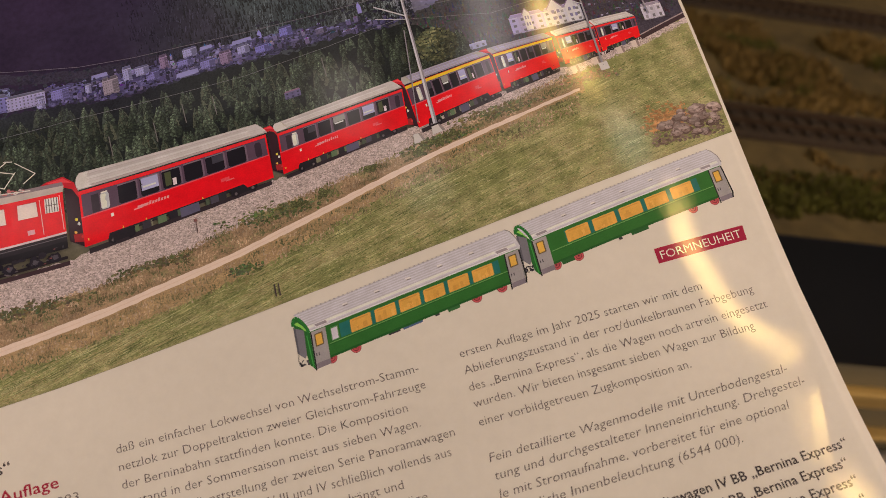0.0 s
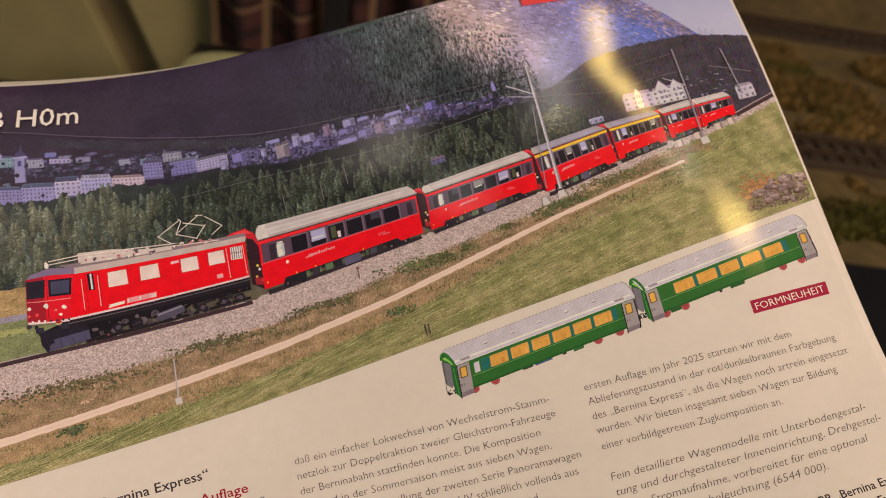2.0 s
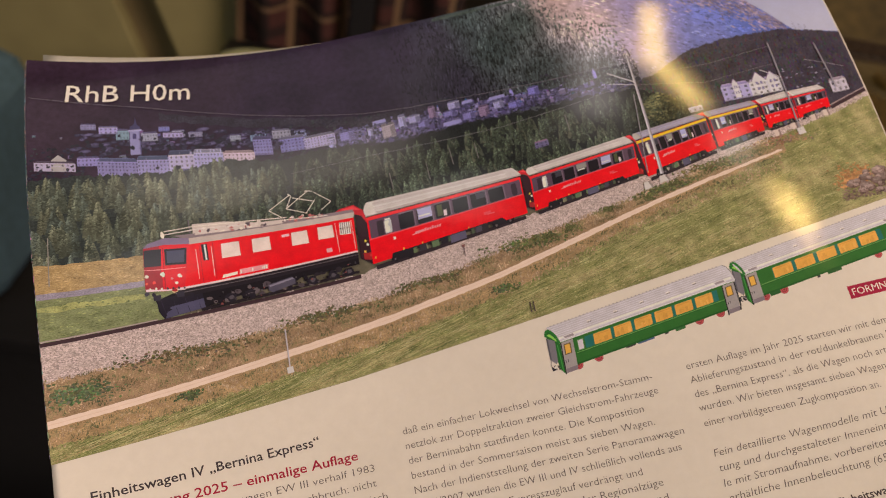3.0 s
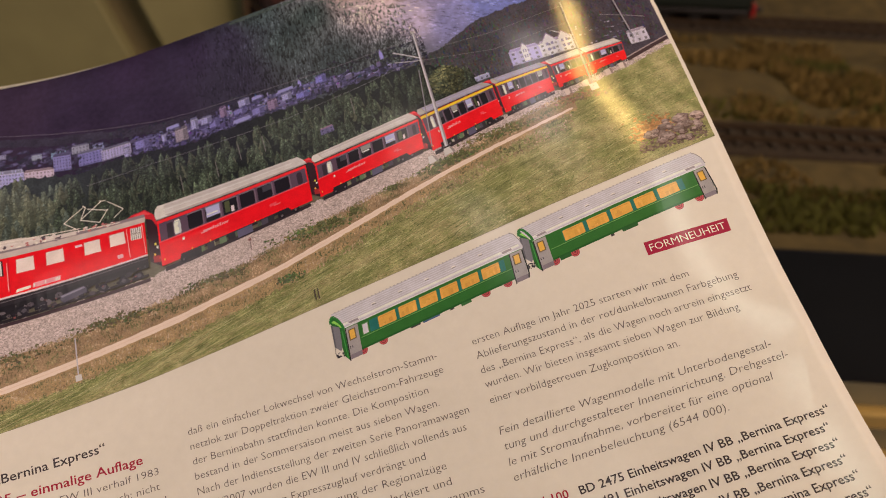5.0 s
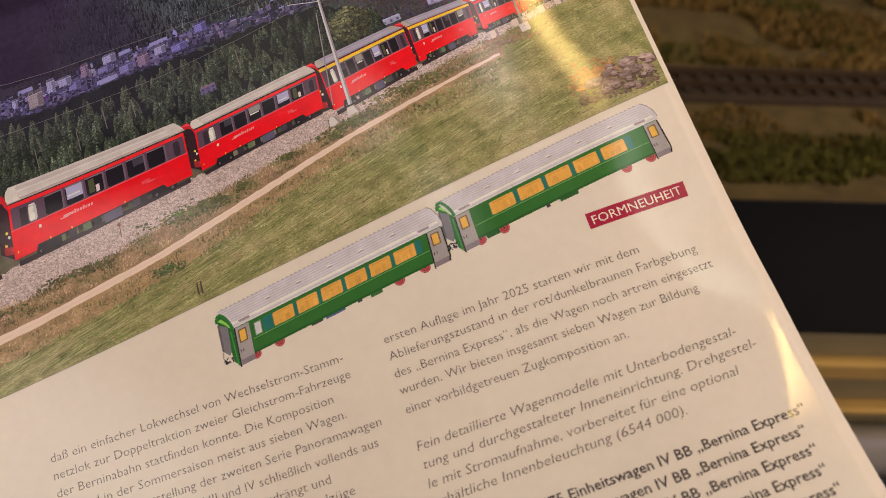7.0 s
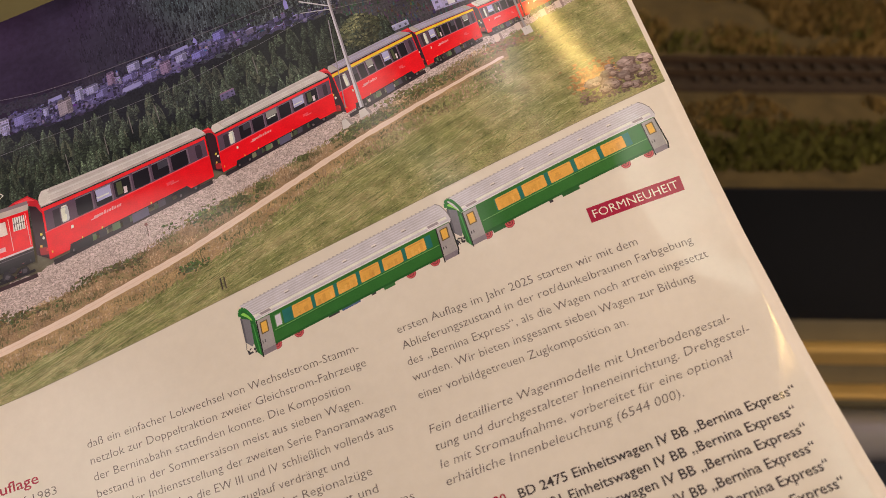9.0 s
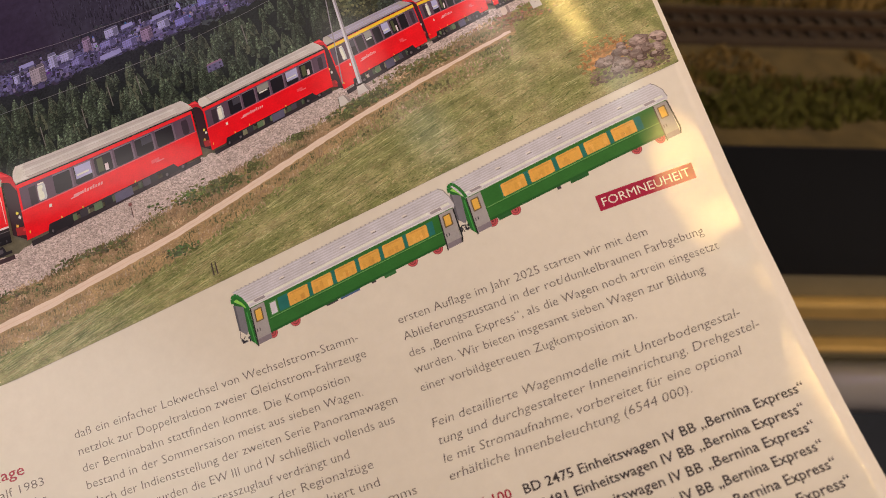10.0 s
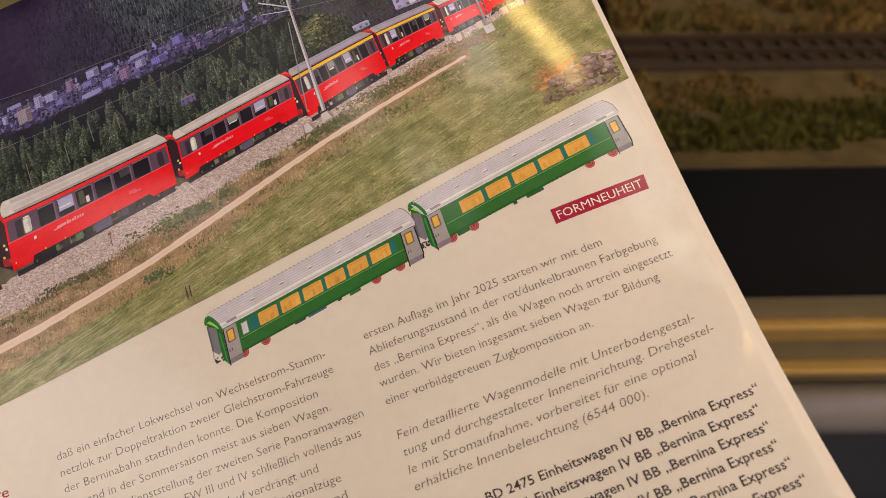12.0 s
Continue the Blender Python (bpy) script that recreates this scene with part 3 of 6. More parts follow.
house(hotel, 1.5, 28.9, 8.7, 2.3, ink(153, 137, 147), ink(65, 54, 61), 9.5, 2, 8, -0.13)
hotel.add([(5.0, 29.3), (8.2, 29.7), (8.3, 26.6), (6.6, 25.0), (5.1, 26.3)], ink(149, 137, 127), 9.7)
house(hotel, 10.6, 28.6, 5.0, 2.2, ink(124, 111, 145), ink(75, 66, 88), 9.4, 2, 6, -0.1)
house(hotel, 14.9, 32.3, 9.2, 4.6, ink(118, 107, 136), ink(70, 70, 88), 9.8, 5, 12, -0.16)
house(hotel, 23.8, 33.8, 7.6, 5.2, ink(129, 118, 145), ink(70, 73, 88), 10.2, 5, 9, -0.13)
house(hotel, 31.2, 34.4, 6.0, 6.0, ink(153, 140, 157), ink(61, 61, 76), 10.6, 5, 5, -0.12)
house(hotel, 37.1, 33.2, 7.1, 4.5, ink(143, 133, 157), ink(112, 105, 115), 10.4, 4, 9, -0.15)
house(hotel, 44.3, 33.2, 7.6, 3.1, ink(169, 145, 147), ink(119, 98, 97), 10.0, 3, 8, -0.16)
house(hotel, 51.9, 32.2, 4.6, 4.4, ink(113, 103, 137), ink(68, 61, 80), 9.6, 5, 6, -0.14)
house(hotel, 57.0, 28.6, 4.6, 2.2, PALE, ROOF, 9.5, 2, 5, -0.1)
house(hotel, 58.5, 32.8, 6.4, 3.6, ink(107, 98, 136), ROOF, 9.7, 4, 7, -0.05)
house(hotel, 64.5, 33.2, 8.0, 3.0, ink(146, 133, 155), ROOF, 9.9, 4, 10, 0.0)
house(hotel, 15.8, 20.2, 4.3, 1.9, ink(142, 129, 162), ink(80, 72, 94), 9.3, 2, 4, -0.12)
house(hotel, 30.5, 23.3, 4.8, 1.3, ink(148, 132, 155), ink(77, 68, 86), 9.3, 1, 5, -0.14)
for k in range(150):
    u = R.uniform(10, 66)
    v = 21.0 + 0.12 * u + R.gauss(0, 1.3)
    g = R.uniform(0.55, 1.0)
    hotel.soft(u, v, R.uniform(0.6, 1.8), R.uniform(0.4, 0.8), ink(*(x * g for x in (104, 92, 118))), ink(*(x * g for x in (58, 48, 64))), 8.6 + R.random() * 0.1, R)
for u, v, w, h in ((11.8, 18.6, 3.4, 1.5), (19.6, 22.4, 3.0, 2.6), (25.4, 23.6, 3.8, 2.2), (29.6, 21.4, 2.6, 1.2), (32.6, 23.4, 3.2, 1.6), (36.6, 24.2, 3.4, 1.3), (46.5, 27.2, 2.6, 1.6), (51.5, 28.2, 4.0, 1.8), (62.5, 29.4, 3.0, 1.8)):
    house(hotel, u, v, w, h, ink(*(x * R.uniform(0.85, 1.1) for x in (128, 117, 138))), ink(76, 68, 88), 8.8 + v * 0.01, 2, max(3, int(w * 1.6)), -0.1, 0.5)
for k in range(170):
    u = R.uniform(9, 66)
    hotel.blob(u, 22.6 + 0.09 * u + R.gauss(0, 1.6), R.uniform(0.3, 0.9), R.uniform(0.3, 0.7), ink(*R.choice(((40, 36, 44), (48, 42, 54), (36, 34, 38)))), R.choice((8.75, 9.3, 9.62)), R, 7)
for k in range(9):
    hotel.soft(33.0 + R.uniform(-0.8, 0.8), 33.6 + R.uniform(-1.6, 0.8), 0.6, 0.7, ink(44, 44, 46), ink(30, 29, 32), 11.1, R)
for k in range(8):
    hotel.add([(38.0 + k * 0.8, 28.7 + k * 0.12), (38.3 + k * 0.8, 28.7 + k * 0.12), (38.3 + k * 0.8, 27.9 + k * 0.12), (38.0 + k * 0.8, 27.9 + k * 0.12)], ink(150, 142, 160), 10.7)
hotel.add([(33.0, 34.4), (35.6, 34.8), (35.6, 32.8), (33.0, 32.4)], ink(88, 80, 109), 10.95)
hotel.add([(16.0, 32.9), (24.0, 34.0), (24.0, 33.4), (16.0, 32.4)], ink(140, 130, 145), 10.9)
for k in range(330):
    u = R.uniform(1, 73)
    v = along(TREES, u) - R.uniform(-0.6, 0.5) if R.random() < 0.7 else 30 + (u - 28.5) * 0.1 + R.uniform(0, 4.5)
    if v < along(TREES, u) - 1.0 and abs(u - 28.5) > 0.5 and abs(u - 52) > 1.2 and u > 13:
        continue
    hotel.blob(u, v, R.uniform(0.25, 0.7), R.uniform(0.25, 0.6), ink(*R.choice(((44, 40, 50), (52, 48, 54), (38, 36, 42)))), 11.2, R, 7)
hotel.add([(22.6, 27.0), (25.1, 27.2), (25.2, 20.0), (22.8, 19.8)], ink(126, 117, 142), 9.7)
hotel.add([(24.3, 27.1), (25.1, 27.2), (25.2, 20.0), (24.4, 20.0)], ink(92, 84, 112), 9.75)
hotel.add([(23.4, 22.6), (24.2, 22.7), (24.3, 21.2), (23.5, 21.1)], ink(66, 58, 88), 9.8)
hotel.add([(22.4, 20.4), (25.6, 20.6), (25.6, 20.1), (22.5, 19.9)], ink(146, 136, 156), 9.8)
hotel.add([(22.7, 20.0), (25.4, 20.1), (25.2, 19.2), (24.6, 18.7), (24.5, 17.8), (24.3, 16.3), (24.1, 17.8), (23.8, 18.6), (23.0, 19.0)], ink(62, 55, 78), 9.82)
printed("printed_hotel", hotel, PAINT, photograph, "pale grand hotel with a tower, printed")

# conifers: rows of trees from back to front
conifers = Sheet(2.6)
LOWER = [(-2, 54), (22, 53.5), (34, 53), (72, 54), (116, 53), (146, 51), (166, 49), (180, 48)]
for q in band(lambda u: along(TREES, u) - 0.9, lambda u: along(LOWER, u), 0, 160, R, 0.5, 1.0):
    conifers.add(q, lambda u, v: ink(*(a + (b - a) * max(0.0, min(1.0, (u - 50) / 30)) for a, b in zip((44, 47, 42), (29, 30, 28)))), 12)
for row in range(8):
    for k in range(96):
        u = R.uniform(0, 161)
        edge = 1.4 if 44 < u < 112 else 0.4
        t0, t1 = along(TREES, u) + edge, along(LOWER, u) + 2
        v = t0 + 1.9 + (t1 - t0) * (row + R.random()) / 8
        h = R.uniform(4.2, 7.0) * (1.0 if u < 90 else 0.8)
        if row == 0:
            h *= 0.7
        w = h * R.uniform(0.26, 0.40)
        sun = 0.5 + 0.5 * noise.noise((u * 0.09, row * 0.5, 8))
        hue = R.choice(((86, 86, 66), (80, 82, 65), (92, 90, 68), (78, 82, 68)))
        f = (0.92 + 0.26 * sun) * R.uniform(0.9, 1.08) * (1.06 if u < 56 else 1.0 if u < 84 else 1.12 if u < 140 else 0.95)
        z = 13 + row * 0.4
        conifers.add([(u, v - h), (u + w * 0.5, v - h * 0.6), (u + w * 0.8, v), (u - w * 0.8, v), (u - w * 0.5, v - h * 0.6)], ink(*(x * 0.68 * f for x in hue)), z)
        if u > 62 or (u > 46 and R.random() < (u - 46) / 16):
            # full crowns: soft lumps of foliage, lit from above
            w = h * R.uniform(0.20, 0.31)
            lit = f * R.uniform(0.78, 1.22)
            for i in range(15):
                q = (i + 0.6 * R.random()) / 15
                du = R.uniform(-0.8, 0.8) * w * (0.05 + 1.05 * q)
                g = lit * (1.06 - 0.42 * q) * (1.12 if du < 0 else 0.78) * R.uniform(0.84, 1.14)
                r = w * (0.22 + 0.42 * q) * R.uniform(0.8, 1.1)
                conifers.soft(u + du, v - h * (1 - q) + 0.2, r, r * R.uniform(0.75, 1.2), ink(*(x * g for x in (76, 82, 60))), ink(30, 31, 29), z + 0.02 * i, R, 7)
            for i in range(16):
                q = (i + R.random()) / 16
                side = R.choice((-1, 1))
                reach = w * (0.15 + 1.0 * q) * R.uniform(0.3, 1.1)
                g = lit * (1.0 - 0.4 * q) * (1.1 if side < 0 else 0.7) * R.uniform(0.55, 1.2)
                a, b, t = u + side * reach * 0.5, v - h * (1 - q), R.uniform(0.07, 0.16)
                conifers.add([(a, b - t), (u + side * (reach + 0.12), b + R.uniform(0.1, 0.4)), (a + side * reach * 0.2, b + t * 1.4)], ink(*(x * g for x in (70, 76, 56))), z + 0.33 + 0.05 * R.random())
            continue
        # sprays of branches, drooping away from the stem
        for i in range(46):
            q = (i + R.random()) / 46
            side = R.choice((-1, 1))
            reach = w * (0.10 + 0.95 * q ** 0.8) * R.uniform(0.3, 1.0)
            b = v - h * (1 - q) + R.uniform(-0.1, 0.1)
            a = u + side * reach * R.uniform(0.1, 0.5)
            g = f * (1.06 - 0.32 * q) * (1.06 if side < 0 else 0.84) * R.uniform(0.84, 1.1)
            t = R.uniform(0.10, 0.24)
            conifers.add([(a, b - t), (u + side * (reach + 0.25), b + R.uniform(0.1, 0.6)), (a + side * reach * 0.3, b + t * 1.5), (a - side * 0.12, b + t)], ink(*(x * g for x in hue)), z + 0.03 + R.random() * 0.3)
tagged(printed("printed_forest", conifers, FOLIAGE, photograph), kind="stuff")

# left meadow, lane, grass
land = Sheet(2.6)
for q in band(lambda u: 53.0 + 0.02 * u, lambda u: 60.2, 0, 24, R, 0.25):
    land.add(q, ink(148, 118, 74), 17)
for q in band(lambda u: 59.6, lambda u: 61.0, 0, 24, R, 0.05):
    land.add(q, ink(130, 116, 118), 17.3)
for q in band(lambda u: 61.0, lambda u: 71.0, 0, 30, R, 0.08):
    land.add(q, ink(112, 112, 72), 17.3)
for q in band(lambda u: 62.6, lambda u: 64.0, 0, 22, R, 0.3):
    land.add(q, ink(142, 136, 80), 17.5)
for k in range(700):
    u, v = R.uniform(0, 26), R.uniform(53.4, 70.5)
    c = R.choice(((168, 138, 92), (128, 100, 62), (150, 120, 78))) if v < 59.4 else R.choice(((100, 104, 62), (130, 128, 78), (94, 96, 58)))
    if not 59.4 < v < 61.2:
        land.add([(u, v), (u + 0.5, v - 0.14), (u + 1.0, v), (u + 0.5, v + 0.12)], ink(*c), 17.55)
STEP = lambda u: along(LANE_LO, u) + (4.0 if u < 110 else 3.6 - (u - 110) * 0.045)
for q in band(lambda u: along(STONES, u) - 2, lambda u: along(LANE_UP, u) + 0.5, 0, 182, R, 0.0):
    land.add(q, ink(138, 108, 76), 17.6)
for q in band(lambda u: along(LANE_LO, u) - 0.5, lambda u: foot(u) - 0.3, 0, 182, R, 0.0):
    land.add(q, ink(150, 118, 78), 17.6)


def mown(u, v):
    """Meadow in long mown bands: fresh green against dry straw."""
    g = 0.6 * noise.noise((u * 0.03, (v + 0.20 * u) * 0.42, 2)) + 0.9 * noise.noise((u * 0.06, (v + 0.24 * u) * 1.5, 7))
    k = max(0.0, min(1.0, 0.56 + g * 1.05))
    return ink(*(a + (b - a) * k for a, b in zip((150, 133, 86), (112, 107, 60))))


for q in band(STEP, lambda u: foot(u) + 0.6, 0, 182, R, 0.5, 0.7):
    land.add([(p[0], min(p[1], foot(p[0]))) for p in q], mown, 18.2)
for q in band(lambda u: along(STONES, u) - 1.5, foot, 182, 210, R, 0.0):
    land.add([(p[0], min(p[1], foot(p[0]))) for p in q], mown, 18.0)
for k in range(17000):
    u = R.uniform(0, 209.5)
    lo, hi = (STEP(u) if u < 182 else along(STONES, u) + 1.5), foot(u) - 0.25
    if hi <= lo:
        continue
    v = R.uniform(lo, hi)
    g = 0.6 * noise.noise((u * 0.03, (v + 0.20 * u) * 0.42, 2)) + 0.9 * noise.noise((u * 0.06, (v + 0.24 * u) * 1.5, 7)) + R.uniform(-0.2, 0.2)
    if g > 0.15:
        c = R.choice(((98, 99, 52), (84, 88, 44), (112, 108, 60), (134, 126, 76)))
    elif g > -0.15:
        c = R.choice(((118, 114, 64), (106, 104, 56), (136, 126, 76)))
    else:
        c = R.choice(((154, 134, 88), (146, 124, 80), (136, 112, 70), (164, 146, 98)))
    if R.random() < 0.03:
        c = R.choice(((168, 152, 104), (160, 142, 98)))
    w = R.uniform(0.25, 1.1)
    d = 0.24 + R.uniform(-0.10, 0.14)
    land.add([(u, v), (u + w * 0.5, v - 0.08 - w * d * 0.5), (u + w, v - w * d), (u + w * 0.5, v + 0.08 - w * d * 0.5)], ink(*c), 18.6 + R.random() * 0.8)
for k in range(1300):
    u = R.uniform(4, 205)
    lo, hi = (STEP(u) if u < 182 else along(STONES, u) + 2.0), foot(u) - 0.4
    if hi <= lo + 1:
        continue
    v = R.uniform(lo + 0.5, hi)
    w = R.uniform(2.0, 9.0)
    if v - w * 0.24 < (STEP(u + w) if u + w < 182 else along(STONES, u + w) + 1.6) or u + w > 208:
        continue
    c = R.choice(((84, 88, 46), (96, 98, 54), (158, 142, 92), (148, 134, 82), (168, 154, 104), (80, 82, 44)))
    t = R.uniform(0.025, 0.065)
    land.add([(u, v), (u + w * 0.5, v - w * 0.12 - t), (u + w, v - w * 0.24), (u + w * 0.5, v - w * 0.12 + t)], ink(*c), 19.45 + R.random() * 0.3)
printed("printed_meadow", land, GRASS, photograph)

ballast = Sheet(2.6)
for q in band(lambda u: along(RAIL, u), lambda u: along(STONES, u), 0, 210, R, 0.35, 0.7):
    ballast.add(q, ink(166, 142, 126), 20)
printed("printed_ballast", ballast, GRAVEL, photograph)
pebbles = Sheet(2.6)
for k in range(6500):
    u = R.uniform(0, 208)
    a, b = along(RAIL, u) + 0.6, along(STONES, u) + 0.4
    v = R.uniform(a, b)
    s = R.uniform(0.07, 0.19)
    c = R.choice(((176, 150, 130), (136, 112, 98), (164, 138, 120), (118, 96, 84), (186, 160, 140)))
    pebbles.add([(u - s, v), (u, v - s * 0.7), (u + s, v), (u, v + s * 0.6)], ink(*c), 20.3 + R.random() * 0.5)
tagged(printed("printed_gravel", pebbles, PLAIN, photograph), kind="stuff")

lane = Sheet(2.6)
for q in band(lambda u: along(LANE_UP, u), lambda u: along(LANE_LO, u), 0, 181, R, 0.10, 1.2):
    lane.add(q, ink(200, 169, 140), 21)
for q in band(lambda u: (along(LANE_UP, u) * 0.55 + along(LANE_LO, u) * 0.45), lambda u: along(LANE_UP, u) * 0.45 + along(LANE_LO, u) * 0.55, 0, 175, R, 0.06, 1.2):
    lane.add(q, ink(194, 160, 130), 21.2)
printed("printed_lane", lane, PLAIN, photograph)

scrub = Sheet(2.6)
for k in range(12500):
    u = R.uniform(0, 180)
    if R.random() < 0.62:
        a, b = along(STONES, u) - 0.6, along(LANE_UP, u) - 0.1
        v = R.uniform(a, b)
        f = 0.86 if noise.noise((u * 0.16, v * 0.4, 3)) > 0.05 else 1.06
    else:
        v = along(LANE_LO, u) + 0.2 + R.random() ** 1.4 * 4.2
        f = 1.0
    if along(LANE_UP, u) - 0.5 < v < along(LANE_LO, u) + 0.45:
        continue
    g = noise.noise((u * 0.22, v * 0.6, 5)) + 0.5 * noise.noise((u * 0.9, v * 1.6, 9))
    if g > 0.26:
        c = R.choice(((92, 86, 54), (100, 92, 58), (82, 78, 48), (106, 94, 62)))
    elif g > -0.1:
        c = R.choice(((126, 106, 70), (114, 98, 64), (136, 112, 78)))
    else:
        c = R.choice(((156, 124, 90), (146, 114, 82), (164, 136, 102), (138, 108, 76)))
    tall, wide, bow = R.uniform(0.25, 0.85), R.uniform(0.07, 0.22), R.uniform(-0.3, 0.4)
    scrub.add([(u - wide, v + tall * 0.4), (u - wide * 0.4 + bow * 0.4, v - tall * 0.3), (u + bow, v - tall * 0.6), (u + wide, v + tall * 0.35)], ink(*(x * f for x in c)), 21.6 + R.random())
for cu, cv, ru, rv, n, shades in ((7, 83, 6.0, 2.0, 420, ((84, 92, 60), (72, 80, 52), (94, 102, 66), (78, 78, 52))), (28.5, 87.9, 2.6, 0.9, 120, ((82, 86, 52), (66, 70, 44))), (105.5, 79.0, 3.0, 0.9, 120, ((86, 92, 54), (70, 74, 46))), (30, 78.2, 16, 1.5, 360, ((90, 78, 52), (74, 70, 46), (104, 86, 58))), (62, 75.8, 10, 1.3, 300, ((96, 82, 54), (78, 74, 48))), (88, 73.2, 8, 1.0, 200, ((96, 84, 56), (80, 76, 48))), (114, 69.3, 9, 1.6, 380, ((88, 92, 52), (68, 72, 44), (106, 98, 60), (92, 84, 52))), (150, 63.8, 8, 1.2, 280, ((94, 92, 54), (74, 74, 46))), (164, 60.8, 9, 1.2, 260, ((104, 92, 58), (86, 82, 50))), (183, 57.8, 6, 1.3, 220, ((142, 104, 78), (122, 96, 66), (112, 100, 62)))):
    for k in range(n):
        u, v = R.gauss(cu, ru * 0.5), R.gauss(cv, rv * 0.5)
        if v < foot(u) - 0.6 and 0.6 < u < 209 and not along(LANE_UP, u) - 0.4 < v < along(LANE_LO, u) + 0.4:
            scrub.blob(u, v, R.uniform(0.2, 0.55), R.uniform(0.14, 0.4), ink(*(x * R.uniform(0.9, 1.12) for x in R.choice(shades))), 22.7 + R.random(), R, 6)
for cu, cv, r in ((119.1, 68.8, 1.5), (123.9, 68.0, 1.2), (134.3, 65.5, 1.2), (145.2, 64.9, 1.2), (149.0, 63.9, 1.3), (152.7, 62.9, 1.1)):
    for k in range(26):
        u, v = R.gauss(cu, r * 0.55), R.gauss(cv, r * 0.32)
        if v < along(LANE_UP, u) - 0.3:
            g = R.uniform(0.8, 1.15) * (1.1 - 0.25 * (v - cv) / r)
            scrub.soft(u, v, R.uniform(0.25, 0.55), R.uniform(0.2, 0.45), ink(*(x * g for x in (98, 96, 54))), ink(62, 58, 38), 23.8 + R.random() * 0.3, R)
tagged(printed("printed_scrub", scrub, FOLIAGE, photograph), kind="stuff")

boulders = Sheet(2.6)
for k in range(380):
    u, v = R.gauss(197.4, 2.6), R.gauss(71.0, 1.3)
    boulders.blob(u, v, R.uniform(0.2, 0.7), R.uniform(0.15, 0.45), ink(*R.choice(((164, 112, 66), (152, 104, 62), (170, 120, 72), (134, 100, 62)))), 23 + R.random(), R)
for k in range(520):
    u, v = R.uniform(192, 208.8), R.uniform(69.8, 76.4)
    if v > foot(u) - 0.4 or v < 75.9 - (u - 192) * 0.75 + 0.2 * (u - 200):
        continue
    s = R.uniform(0.2, 0.6)
    boulders.blob(u, v, s, s * 0.6, ink(*R.choice(((112, 88, 70), (96, 76, 62), (126, 100, 80), (110, 98, 62)))), 24 + R.random() * 0.3, R)
for k in range(34):
    u, v = R.uniform(195, 208.2), R.uniform(69.8, 75.6)
    s = R.uniform(0.8, 2.3)
    if v > foot(u) - 0.8 or v < 75.9 - (u - 192) * 0.75 + 0.2 * (u - 200):
        continue
    z = 24.4 + v * 0.02 + R.random() * 0.1
    g = R.uniform(0.72, 1.0)
    boulders.blob(u, v + s * 0.16, s, s * 0.6, ink(92, 70, 58), z, R, 8)
    boulders.blob(u, v, s * 0.96, s * 0.52, ink(*(x * g for x in (142, 114, 98))), z + 0.02, R, 8)
    boulders.blob(u - s * 0.1, v - s * 0.14, s * 0.66, s * 0.28, ink(*(x * g for x in (164, 136, 118))), z + 0.04, R, 7)
tagged(printed("printed_rockery", boulders, ROCK, photograph), kind="stuff")

# worn white edge along the fold
worn = Sheet(2.6)
v = -3.6
while v < 96:
    step = R.uniform(0.3, 1.6)
    w = R.uniform(0.04, 0.14) if R.random() < 0.85 else R.uniform(0.14, 0.32)
    worn.add([(0.03, v), (w, v + step * 0.2), (w * R.uniform(0.5, 1), v + step * 0.8), (0.03, v + step)], ink(*(x * R.uniform(0.6, 1.0) for x in (176, 160, 146))), 44)
    v += step * R.uniform(0.7, 1.2)
printed("worn_edge", worn, PLAIN, photograph)

# track and train
for pts, pts2 in ((((-0.0, 71.3), (24, 70.0), (72, 68.4)), ((0.0, 70.6), (24, 69.4))), (((198, 51.6), (209.8, 47.9)), ((198, 50.9), (209.8, 47.2)))):
    s = Sheet(2.6)
    s.line(pts, 0.9, ink(58, 40, 40), 21.5)
    s.line(pts2, 0.25, ink(150, 126, 116), 21.7)
    printed("printed_track", s, PLAIN, photograph)


def quad(tl, tr, br, bl):
    """Places (s, t), from 0 to 1 along and down a printed vehicle's side, in page mm."""

    def at(s, t):
        a = [tl[k] + (tr[k] - tl[k]) * s for k in (0, 1)]
        b = [bl[k] + (br[k] - bl[k]) * s for k in (0, 1)]
        return (a[0] + (b[0] - a[0]) * t, a[1] + (b[1] - a[1]) * t)

    return at


def patch(at, s0, s1, t0, t1, slant=0.0):
    return [at(s0, t0), at(s1, t0), at(s1 + slant, t1), at(s0 + slant, t1)]


RED, DARK = ink(248, 13, 22), ink(50, 38, 42)


def rounded(at, s0, s1, t0, t1, c=0.16, slant=0.0):
    """A patch with its corners cut, c of its length and height."""
    ds, dt = (s1 - s0) * c, (t1 - t0) * c
    return [at(s0 + ds, t0), at(s1 - ds, t0), at(s1, t0 + dt), at(s1 + slant, t1 - dt), at(s1 - ds + slant, t1), at(s0 + ds + slant, t1), at(s0 + slant, t1 - dt), at(s0, t0 + dt)]


